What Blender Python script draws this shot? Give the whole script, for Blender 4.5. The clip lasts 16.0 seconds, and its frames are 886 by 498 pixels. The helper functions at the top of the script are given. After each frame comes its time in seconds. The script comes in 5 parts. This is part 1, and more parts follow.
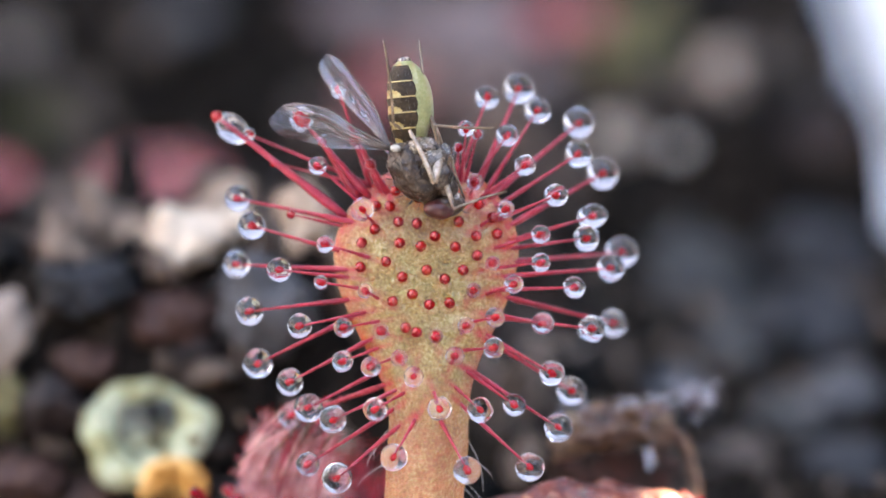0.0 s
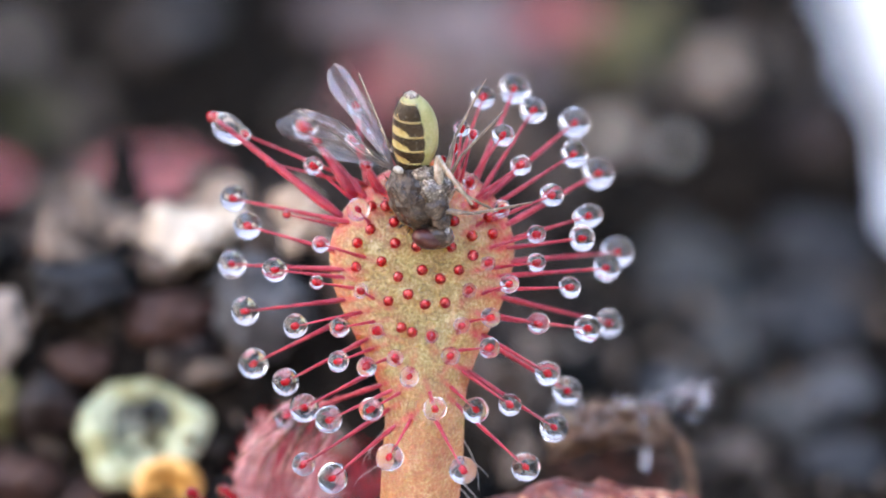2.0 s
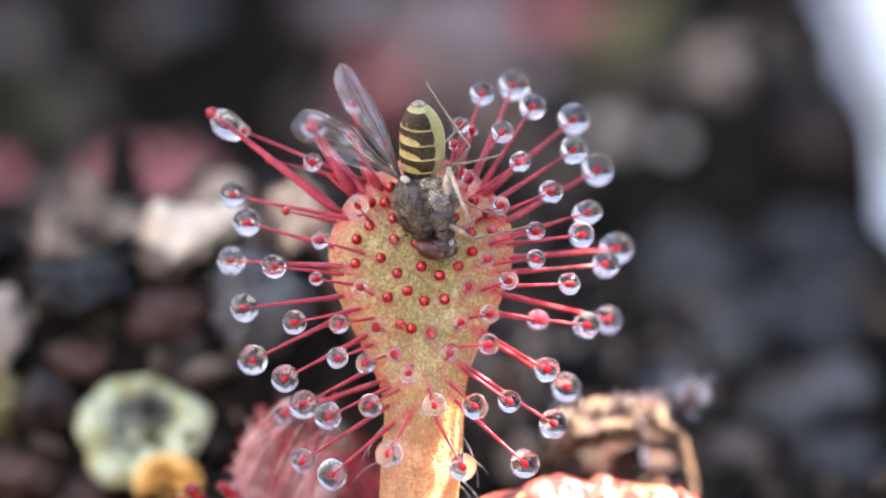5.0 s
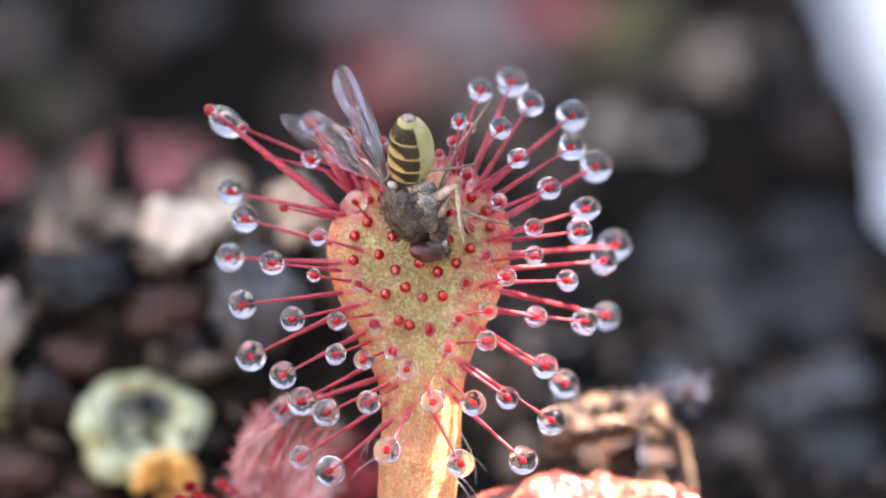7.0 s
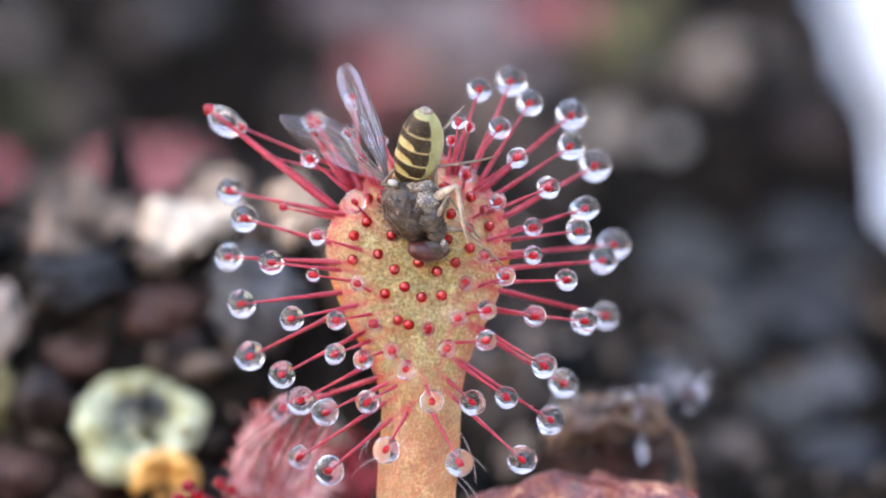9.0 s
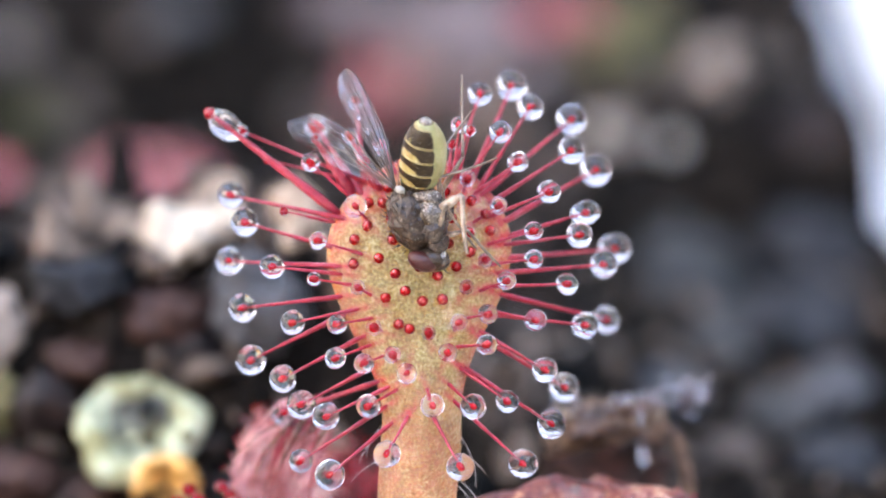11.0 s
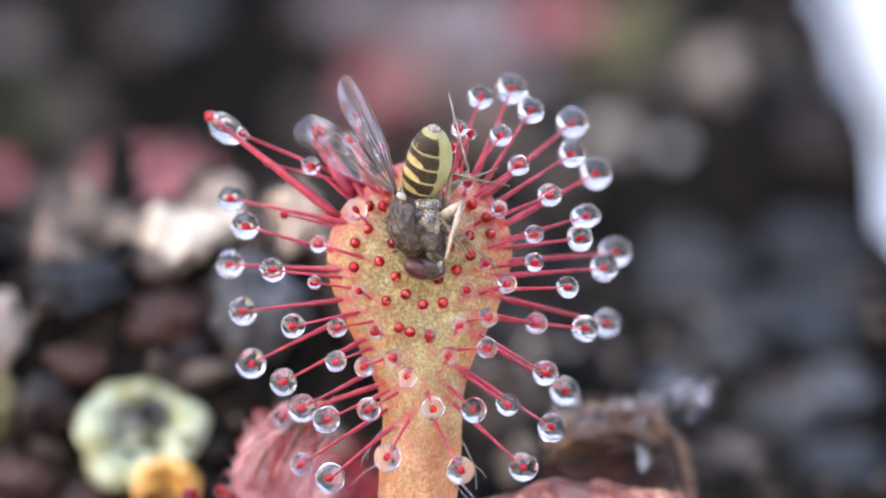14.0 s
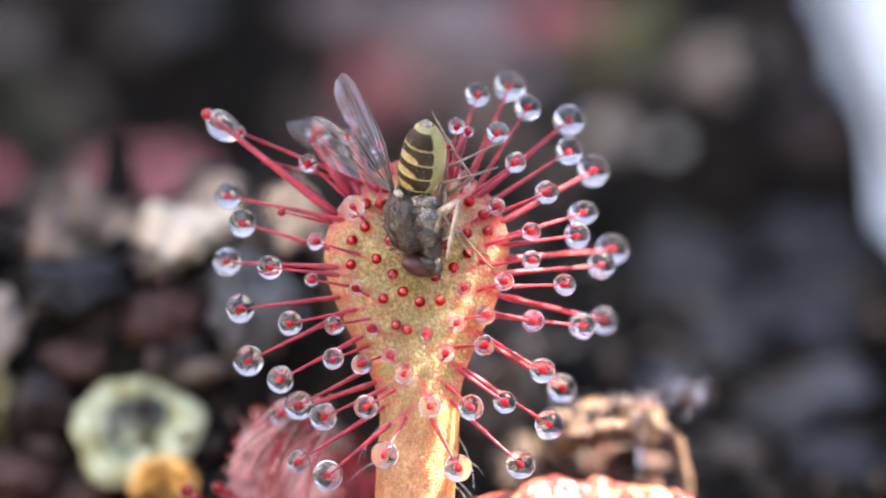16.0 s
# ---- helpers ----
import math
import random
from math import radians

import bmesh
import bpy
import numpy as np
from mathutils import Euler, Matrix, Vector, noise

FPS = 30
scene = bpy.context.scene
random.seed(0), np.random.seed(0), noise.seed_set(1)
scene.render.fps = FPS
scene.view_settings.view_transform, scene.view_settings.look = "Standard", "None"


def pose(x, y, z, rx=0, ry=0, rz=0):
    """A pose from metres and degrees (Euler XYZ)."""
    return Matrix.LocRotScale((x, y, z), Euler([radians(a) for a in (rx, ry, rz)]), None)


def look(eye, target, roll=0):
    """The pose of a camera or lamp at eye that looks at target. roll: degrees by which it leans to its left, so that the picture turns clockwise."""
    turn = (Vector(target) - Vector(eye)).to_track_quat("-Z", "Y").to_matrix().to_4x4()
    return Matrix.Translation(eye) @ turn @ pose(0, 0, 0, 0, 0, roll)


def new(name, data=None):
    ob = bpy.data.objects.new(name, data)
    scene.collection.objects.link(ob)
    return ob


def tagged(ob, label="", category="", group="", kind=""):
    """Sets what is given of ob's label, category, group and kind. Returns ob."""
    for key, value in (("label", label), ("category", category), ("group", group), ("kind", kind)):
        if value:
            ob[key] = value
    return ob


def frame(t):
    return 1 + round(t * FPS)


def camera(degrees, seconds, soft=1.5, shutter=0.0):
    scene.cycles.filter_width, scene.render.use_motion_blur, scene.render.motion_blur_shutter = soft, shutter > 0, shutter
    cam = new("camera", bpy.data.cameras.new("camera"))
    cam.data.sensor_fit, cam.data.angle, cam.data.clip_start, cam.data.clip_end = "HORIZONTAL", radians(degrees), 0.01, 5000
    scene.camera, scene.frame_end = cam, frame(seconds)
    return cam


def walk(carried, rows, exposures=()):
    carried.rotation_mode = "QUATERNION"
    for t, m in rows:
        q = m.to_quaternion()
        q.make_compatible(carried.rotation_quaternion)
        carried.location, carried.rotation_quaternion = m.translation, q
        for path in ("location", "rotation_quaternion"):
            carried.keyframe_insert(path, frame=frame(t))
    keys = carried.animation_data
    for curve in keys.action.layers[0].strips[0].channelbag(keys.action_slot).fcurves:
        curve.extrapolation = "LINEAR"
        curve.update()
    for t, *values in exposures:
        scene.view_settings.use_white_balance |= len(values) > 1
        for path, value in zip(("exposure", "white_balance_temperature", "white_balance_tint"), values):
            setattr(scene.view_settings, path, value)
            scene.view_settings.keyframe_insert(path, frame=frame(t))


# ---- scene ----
# A sundew leaf a few millimetres across with a small fly caught on it. Lengths below are in millimetres unless said.
MM = 0.001
TILT = 25.0          # the camera looks down by this many degrees
DIST = 150.0         # from the lens to the leaf
HEIGHT = 12.0        # the leaf's middle above the soil
C, S = math.cos(radians(TILT)), math.sin(radians(TILT))

# The leaf's frame: x to the right, y up along the leaf, z out of its face towards the lens.
LEAF = Matrix(((1, 0, 0, 0), (0, S, -C, 0), (0, C, S, HEIGHT * MM), (0, 0, 0, 1)))


def at(x, y, z=0.0):
    """A point of the leaf's frame, in millimetres, as a place in the world."""
    return LEAF @ Vector((x * MM, y * MM, z * MM))


EYE = at(0, 0, DIST)
cam = camera(2 * math.degrees(math.atan(12.06 / DIST)), 16.0, soft=1.6)
cam.data.dof.use_dof = True
cam.data.dof.focus_distance = (DIST - 1.2) * MM
cam.data.dof.aperture_fstop = 26.0
cam.data.dof.aperture_blades = 0

walk(cam, [(t, look(EYE, at(x, y))) for t, x, y in (
    (0.0, 0.0, 0.0), (0.5, 0.071, -0.048), (1.0, 0.094, -0.048), (1.5, 0.142, -0.023), (2.0, 0.118, 0.0),
    (2.5, 0.135, -0.015), (3.0, 0.118, -0.048), (3.5, 0.1, -0.071), (4.0, 0.094, -0.075), (5.2, 0.15, -0.1), (6.5, 0.189, -0.142),
    (7.0, 0.189, -0.189), (7.5, 0.205, -0.245), (8.0, 0.195, -0.26), (8.5, 0.23, -0.235), (9.0, 0.212, -0.2),
    (10.2, 0.2, -0.13), (11.5, 0.189, -0.075), (12.0, 0.212, -0.065), (12.5, 0.235, -0.048), (13.0, 0.215, -0.03),
    (13.5, 0.195, -0.02), (14.0, 0.18, 0.0), (14.5, 0.17, 0.0), (15.0, 0.205, -0.03), (15.5, 0.195, -0.025),
    (16.0, 0.258, -0.071))], exposures=[(0, 3.66, 7350, 11), (0.5, 3.65, 7350, 11), (1, 3.85, 7350, 11), (2, 3.90, 7350, 11), (2.5, 3.63, 7350, 11), (6.5, 3.60, 7350, 11), (7.5, 3.57, 7350, 11), (9, 3.90, 7350, 11), (12.5, 4.05, 7350, 11), (13.5, 4.05, 7350, 11), (14.5, 3.79, 7350, 11), (16, 3.52, 7350, 11)])

# ---- light: open sky above, a high sun to the right that an unseen added leaf mostly keeps off the plant ----
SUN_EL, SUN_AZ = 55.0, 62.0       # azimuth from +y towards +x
world = bpy.data.worlds.new("sky")
scene.world = world
world.use_nodes = True
wn = world.node_tree.nodes
sky = wn.new("ShaderNodeTexSky")
sky.sky_type = "NISHITA"
sky.sun_disc = False
sky.sun_elevation = radians(SUN_EL)
sky.sun_rotation = radians(SUN_AZ)
world.node_tree.links.new(sky.outputs[0], wn["Background"].inputs[0])
wn["Background"].inputs[1].default_value = 0.15

sun = new("sun", bpy.data.lights.new("sun", "SUN"))
sun.data.energy = 5.0
sun.data.angle = radians(0.6)
sun.data.color = (1.0, 0.94, 0.86)
sd = Vector((math.sin(radians(SUN_AZ)) * math.cos(radians(SUN_EL)), math.cos(radians(SUN_AZ)) * math.cos(radians(SUN_EL)), math.sin(radians(SUN_EL))))
sun.matrix_world = look(sd * 0.5, (0, 0, 0))
SUN_DIR = sd
SUN_H = Vector((0, 0, 1)).cross(sd).normalized()
SUN_V = sd.cross(SUN_H)


# ---- materials ----
def material(name, colours, scale, rough=0.5, bump=0.0, bump_scale=None, fine=0.3, metal=0.0, sss=0.0, sss_mm=0.3, sss_tint=(1, 0.4, 0.25),
             coat=0.0, spec=0.5, island=False, per_object=False, detail=6.0, spread=0.2):
    """A noisy surface: colours from dark to light along a ramp, scale in waves per millimetre, bump in millimetres."""
    m = bpy.data.materials.new(name)
    m.use_nodes = True
    nt = m.node_tree
    b = nt.nodes["Principled BSDF"]
    tc = nt.nodes.new("ShaderNodeTexCoord")
    n1 = nt.nodes.new("ShaderNodeTexNoise")
    n1.inputs["Scale"].default_value = scale / MM
    n1.inputs["Detail"].default_value = detail
    n1.inputs["Roughness"].default_value = 0.6
    nt.links.new(tc.outputs["Object"], n1.inputs["Vector"])
    n2 = nt.nodes.new("ShaderNodeTexNoise")
    n2.inputs["Scale"].default_value = scale * 7.3 / MM
    n2.inputs["Detail"].default_value = 3.0
    nt.links.new(tc.outputs["Object"], n2.inputs["Vector"])
    mix = nt.nodes.new("ShaderNodeMix")
    mix.inputs[0].default_value = fine
    nt.links.new(n1.outputs[0], mix.inputs[2])
    nt.links.new(n2.outputs[0], mix.inputs[3])
    value = mix.outputs[0]
    if island or per_object:
        src = nt.nodes.new("ShaderNodeNewGeometry" if island else "ShaderNodeObjectInfo")
        out = src.outputs["Random Per Island" if island else "Random"]
        mul = nt.nodes.new("ShaderNodeMath")
        mul.operation = "MULTIPLY_ADD"
        mul.inputs[1].default_value = 0.5
        mul.inputs[2].default_value = -0.25
        nt.links.new(out, mul.inputs[0])
        add = nt.nodes.new("ShaderNodeMath")
        nt.links.new(value, add.inputs[0])
        nt.links.new(mul.outputs[0], add.inputs[1])
        value = add.outputs[0]
    ramp = nt.nodes.new("ShaderNodeValToRGB")
    el = ramp.color_ramp.elements
    for i, c in enumerate(colours):
        pos = 0.5 - spread + 2 * spread * i / max(1, len(colours) - 1)
        e = el[i] if i < len(el) else el.new(pos)
        e.position, e.color = pos, (*c, 1)
    nt.links.new(value, ramp.inputs[0])
    nt.links.new(ramp.outputs[0], b.inputs["Base Color"])
    b.inputs["Roughness"].default_value = rough
    b.inputs["Metallic"].default_value = metal
    b.inputs["Specular IOR Level"].default_value = spec
    b.inputs["Coat Weight"].default_value = coat
    b.inputs["Coat Roughness"].default_value = 0.08
    if sss:
        b.inputs["Subsurface Weight"].default_value = sss
        b.inputs["Subsurface Radius"].default_value = sss_tint
        b.inputs["Subsurface Scale"].default_value = sss_mm * MM
    if bump:
        n3 = nt.nodes.new("ShaderNodeTexNoise")
        n3.inputs["Scale"].default_value = (bump_scale or scale * 4) / MM
        n3.inputs["Detail"].default_value = 5.0
        nt.links.new(tc.outputs["Object"], n3.inputs["Vector"])
        bp = nt.nodes.new("ShaderNodeBump")
        bp.inputs["Distance"].default_value = bump * MM
        bp.inputs["Strength"].default_value = 1.0
        nt.links.new(n3.outputs[0], bp.inputs["Height"])
        nt.links.new(bp.outputs[0], b.inputs["Normal"])
    return m


def glassy(name, colour=(1, 1, 1), ior=1.36, rough=0.0, milk=0.006, bump=0.03):
    m = bpy.data.materials.new(name)
    m.use_nodes = True
    b = m.node_tree.nodes["Principled BSDF"]
    b.inputs["Base Color"].default_value = (*colour, 1)
    b.inputs["Roughness"].default_value = rough
    b.inputs["IOR"].default_value = ior
    b.inputs["Transmission Weight"].default_value = 1.0
    b.inputs["Coat Weight"].default_value = 0.1
    b.inputs["Coat Roughness"].default_value = 0.05
    b.inputs["Coat IOR"].default_value = 1.36
    # a little milkiness
    tr = m.node_tree.nodes.new("ShaderNodeBsdfTranslucent")
    tr.inputs[0].default_value = (0.95, 0.86, 0.92, 1)
    mix = m.node_tree.nodes.new("ShaderNodeMixShader")
    mix.inputs[0].default_value = milk
    tc = m.node_tree.nodes.new("ShaderNodeTexCoord")
    nz = m.node_tree.nodes.new("ShaderNodeTexNoise")
    nz.inputs["Scale"].default_value = 2.2
    nz.inputs["Detail"].default_value = 3.0
    m.node_tree.links.new(tc.outputs["Normal"], nz.inputs["Vector"])
    bp = m.node_tree.nodes.new("ShaderNodeBump")
    bp.inputs["Distance"].default_value = bump * MM
    m.node_tree.links.new(nz.outputs[0], bp.inputs["Height"])
    m.node_tree.links.new(bp.outputs[0], b.inputs["Normal"])
    m.node_tree.links.new(b.outputs[0], mix.inputs[1])
    m.node_tree.links.new(tr.outputs[0], mix.inputs[2])
    m.node_tree.links.new(mix.outputs[0], m.node_tree.nodes["Material Output"].inputs[0])
    return m


M_MUCILAGE = glassy("clear_mucilage", (0.97, 0.94, 0.97), 1.36, 0.0, milk=0.001, bump=0.03)
M_STALK = material("red_stalk", [(0.18, 0.007, 0.02), (0.33, 0.02, 0.04), (0.44, 0.065, 0.085)], 3.0, 0.32, 0.04, 12, sss=0.5, sss_mm=0.14, spec=0.4)
M_GLAND = material("red_gland", [(0.18, 0.001, 0.004), (0.4, 0.002, 0.008), (0.6, 0.008, 0.01)], 5.0, 0.25, 0.01, 16, spec=0.3, sss=0.15, sss_mm=0.05)
M_PEAT = material("wet_peat", [(0.002, 0.0017, 0.0014), (0.009, 0.007, 0.0055), (0.035, 0.025, 0.018)], 0.16, 0.85, 0.5, 1.2, fine=0.35, spec=0.03)
M_CRUMB = material("peat_crumbs", [(0.002, 0.002, 0.002), (0.009, 0.007, 0.0065), (0.03, 0.023, 0.019), (0.06, 0.045, 0.036), (0.15, 0.11, 0.085)], 0.14, 0.5, 0.2, 3, island=True, spec=0.06, fine=0.15, spread=0.17)
M_PALE = material("pale_bark", [(0.06, 0.036, 0.025), (0.28, 0.19, 0.13), (0.46, 0.34, 0.24), (0.62, 0.5, 0.37)], 0.55, 0.6, 0.4, 1.8, fine=0.4, spread=0.15, per_object=True)
M_CHALK = material("chalky_grit", [(0.3, 0.25, 0.2), (0.6, 0.53, 0.44), (0.8, 0.74, 0.65)], 0.5, 0.6, 0.3, 1.5)
M_TAN = material("tan_grit", [(0.06, 0.04, 0.03), (0.2, 0.14, 0.105), (0.36, 0.28, 0.22)], 0.6, 0.6, 0.25, 1.5, per_object=True)
M_GREY = material("grey_stone", [(0.007, 0.007, 0.008), (0.032, 0.032, 0.035), (0.1, 0.097, 0.098)], 0.4, 0.55, 0.3, 1.5, per_object=True, spec=0.16)
M_SLATE = material("slate_grey_stone", [(0.01, 0.0095, 0.009), (0.042, 0.04, 0.038), (0.15, 0.14, 0.128)], 0.45, 0.6, 0.3, 1.5, spec=0.2, spread=0.16)
M_BROWN = material("brown_bark", [(0.04, 0.026, 0.018), (0.15, 0.11, 0.085), (0.32, 0.25, 0.2)], 0.35, 0.65, 0.3, 1.4, per_object=True, spec=0.3)
M_RUST = material("rusty_bark", [(0.005, 0.0025, 0.002), (0.016, 0.007, 0.005), (0.045, 0.018, 0.012)], 0.4, 0.6, 0.3, 1.4, per_object=True, spec=0.3)
M_MAUVE = material("pinkish_bark", [(0.06, 0.044, 0.043), (0.17, 0.125, 0.12), (0.32, 0.25, 0.235)], 0.4, 0.65, 0.3, 1.4, spec=0.25)
M_OLIVE = material("olive_moss", [(0.035, 0.028, 0.008), (0.09, 0.074, 0.024), (0.16, 0.13, 0.05)], 0.5, 0.8, 0.3, 2)
M_CUP = material("grey_green_lichen", [(0.07, 0.05, 0.02), (0.27, 0.25, 0.11), (0.52, 0.54, 0.36), (0.7, 0.72, 0.54)], 0.75, 0.9, 0.3, 3, fine=0.3, spread=0.22)
M_HOLLOW = material("cup_floor", [(0.015, 0.016, 0.015), (0.06, 0.06, 0.05), (0.15, 0.15, 0.11), (0.4, 0.4, 0.3)], 0.9, 0.7, 0.3, 4)
M_ORANGE = material("orange_brown_leaf", [(0.3, 0.12, 0.02), (0.64, 0.32, 0.075), (0.78, 0.48, 0.16)], 1.2, 0.6, 0.1, 4)
M_PINK = material("red_sundew_leaf", [(0.3, 0.05, 0.055), (0.64, 0.26, 0.25), (0.7, 0.38, 0.35), (0.78, 0.58, 0.52)], 1.1, 0.4, 0.14, 4, fine=0.45, sss=0.2, sss_mm=0.2, spread=0.13)
M_WET = material("wet_red_leaf", [(0.015, 0.004, 0.003), (0.085, 0.013, 0.011), (0.19, 0.045, 0.03), (0.42, 0.23, 0.13)], 0.8, 0.34, 0.09, 3.0, fine=0.4, spec=0.3, coat=0.25, spread=0.15)
M_DEAD = material("dead_brown_leaf", [(0.015, 0.006, 0.003), (0.12, 0.05, 0.023), (0.4, 0.24, 0.13)], 1.3, 0.5, 0.5, 4, fine=0.45, spread=0.13, coat=0.3)
# near-black red-brown: shade of two gaps put into colour; tuft hairs share it
M_GAP_AND_HAIR = material("gap_and_hair_dark", [(0.008, 0.004, 0.003), (0.035, 0.014, 0.01), (0.1, 0.03, 0.02)], 1.2, 0.6, 0.3, 4, spec=0.25, spread=0.13)
M_CRUST = material("tan_crust", [(0.04, 0.019, 0.01), (0.28, 0.18, 0.11), (0.66, 0.53, 0.38)], 1.8, 0.4, 0.4, 5, coat=0.35, spread=0.12)
M_HAIR = material("white_hair", [(0.5, 0.4, 0.36), (0.7, 0.6, 0.55)], 2.0, 0.3, sss=0.2)
M_POT = material("pale_plastic", [(0.5, 0.56, 0.64), (0.56, 0.62, 0.7)], 0.03, 0.4)
M_DUSTY = material("dusty_pink_leaf", [(0.28, 0.05, 0.055), (0.56, 0.155, 0.16), (0.68, 0.3, 0.28)], 0.9, 0.45, 0.14, 4, fine=0.4, spread=0.14)
M_PAVING = material("dark_paving", [(0.06, 0.06, 0.062), (0.09, 0.09, 0.093), (0.12, 0.12, 0.122)], 0.004, 0.8, 1.0, 0.2)
M_SCREEN_GREY = material("grey_screen_wall", [(0.36, 0.35, 0.37), (0.43, 0.42, 0.45), (0.5, 0.49, 0.52)], 0.01, 0.9, 1.5, 0.1)
M_SCREEN_DARK = material("dark_screen_wall", [(0.025, 0.02, 0.016), (0.045, 0.036, 0.03), (0.07, 0.058, 0.05)], 0.01, 0.8, 1.0, 0.1)
M_SHADELEAF = material("shade_leaf_green", [(0.03, 0.07, 0.015), (0.06, 0.12, 0.03)], 0.05, 0.4, 0.2, 0.5)


def blade_material():
    """Yellow-green, flushed red where the mesh's flush attribute says: tip, margin and petiole."""
    m = material("green_red_blade", [(0.14, 0.1, 0.028), (0.33, 0.238, 0.075), (0.6, 0.485, 0.24)], 1.5, 0.36, 0.1, 11, fine=0.62, spread=0.19, sss=0.85, sss_mm=1.5,
                 sss_tint=(1, 0.5, 0.2), coat=0.2)
    nt = m.node_tree
    b = nt.nodes["Principled BSDF"]
    ramp = b.inputs["Base Color"].links[0].from_node
    at_node = nt.nodes.new("ShaderNodeAttribute")
    at_node.attribute_name = "flush"
    tc = [n for n in nt.nodes if n.type == "TEX_COORD"][0]
    nz = nt.nodes.new("ShaderNodeTexNoise")
    nz.inputs["Scale"].default_value = 5 / MM
    nt.links.new(tc.outputs["Object"], nz.inputs["Vector"])
    mr = nt.nodes.new("ShaderNodeMapRange")
    mr.inputs[1].default_value, mr.inputs[2].default_value, mr.inputs[3].default_value, mr.inputs[4].default_value = 0.3, 0.7, 0.55, 1.3
    nt.links.new(nz.outputs[0], mr.inputs[0])
    mul = nt.nodes.new("ShaderNodeMath")
    mul.operation = "MULTIPLY"
    mul.use_clamp = True
    nt.links.new(at_node.outputs["Fac"], mul.inputs[0])
    nt.links.new(mr.outputs[0], mul.inputs[1])
    mx = nt.nodes.new("ShaderNodeMix")
    mx.data_type = "RGBA"
    mx.inputs[7].default_value = (0.42, 0.035, 0.036, 1)
    nt.links.new(mul.outputs[0], mx.inputs[0])
    nt.links.new(ramp.outputs[0], mx.inputs[6])
    nt.links.new(mx.outputs[2], b.inputs["Base Color"])
    return m


M_BLADE = blade_material()


# ---- shape helpers: all in millimetres ----
def part(name, bm, mat, parent=None, label="", smooth=True, m=None):
    """One mesh object from a bmesh in millimetres, under parent or top-level."""
    bmesh.ops.scale(bm, vec=(MM, MM, MM), verts=bm.verts)
    me = bpy.data.meshes.new(name)
    bm.to_mesh(me)
    bm.free()
    if smooth:
        me.shade_smooth()
    me.materials.append(mat)
    ob = new(name, me)
    if parent:
        ob.parent = parent
    if m is not None:
        ob.matrix_basis = m
    if label:
        tagged(ob, label)
    return ob


def shared(name, me, parent, m, label=""):
    ob = new(name, me)
    ob.parent = parent
    ob.matrix_basis = m
    if label:
        tagged(ob, label)
    return ob


def mesh_of(name, bm, mat):
    bmesh.ops.scale(bm, vec=(MM, MM, MM), verts=bm.verts)
    me = bpy.data.meshes.new(name)
    bm.to_mesh(me)
    bm.free()
    me.shade_smooth()
    me.materials.append(mat)
    return me


def shift(x, y, z):
    return Matrix.Translation((x * MM, y * MM, z * MM))


def aim(d):
    """A turn that lays local x along d."""
    return Vector(d).to_track_quat("X", "Z").to_matrix().to_4x4()


def bez(pts, n):
    """n + 1 points along a smooth curve through the control polygon (Bezier)."""
    out = []
    for i in range(n + 1):
        t = i / n
        q = [Vector(p) for p in pts]
        while len(q) > 1:
            q = [a.lerp(b, t) for a, b in zip(q, q[1:])]
        out.append(q[0])
    return out


def tube(bm, pts, radii, sides=8, cap=True):
    """A closed tube along pts with a radius at each."""
    rings, u = [], None
    for i, p in enumerate(pts):
        d = (pts[min(i + 1, len(pts) - 1)] - pts[max(i - 1, 0)]).normalized()
        if u is None:
            u = d.orthogonal().normalized()
        u = (u - d * u.dot(d)).normalized()
        w = d.cross(u)
        r = radii[i]
        rings.append([bm.verts.new(p + (u * math.cos(a) + w * math.sin(a)) * r) for a in (2 * math.pi * k / sides for k in range(sides))])
    for a, b in zip(rings, rings[1:]):
        for k in range(sides):
            bm.faces.new((a[k], a[(k + 1) % sides], b[(k + 1) % sides], b[k]))
    if cap:
        bm.faces.new(rings[0][::-1])
        bm.faces.new(rings[-1])
    return bm


def blob(bm, centre=(0, 0, 0), radii=(1, 1, 1), rough=0.0, freq=1.0, sub=3, turn=None, seed=0.0):
    """An uneven ellipsoid."""
    vs = bmesh.ops.create_icosphere(bm, subdivisions=sub, radius=1.0)["verts"]
    o = Vector((seed * 3.7, seed * 1.3, seed * 7.1))
    for v in vs:
        p = v.co.copy()
        k = 1 + rough * noise.fractal(p * freq + o, 0.8, 2.2, 4) if rough else 1
        p = Vector((p.x * radii[0], p.y * radii[1], p.z * radii[2])) * k
        if turn is not None:
            p = turn @ p
        v.co = p + Vector(centre)
    return vs


def thing(name, label, category, m, group="", kind=""):
    ob = new(name)
    ob.empty_display_size = 0.001
    ob.matrix_basis = m
    return tagged(ob, label, category, group, kind)


def at_depth(px, py, z):
    """The place in the leaf's frame, at depth z, seen at a point of the first view."""
    k = (DIST - z) / DIST
    return Vector(((px - 784) / 65 * k, (441 - py) / 65 * k, z))


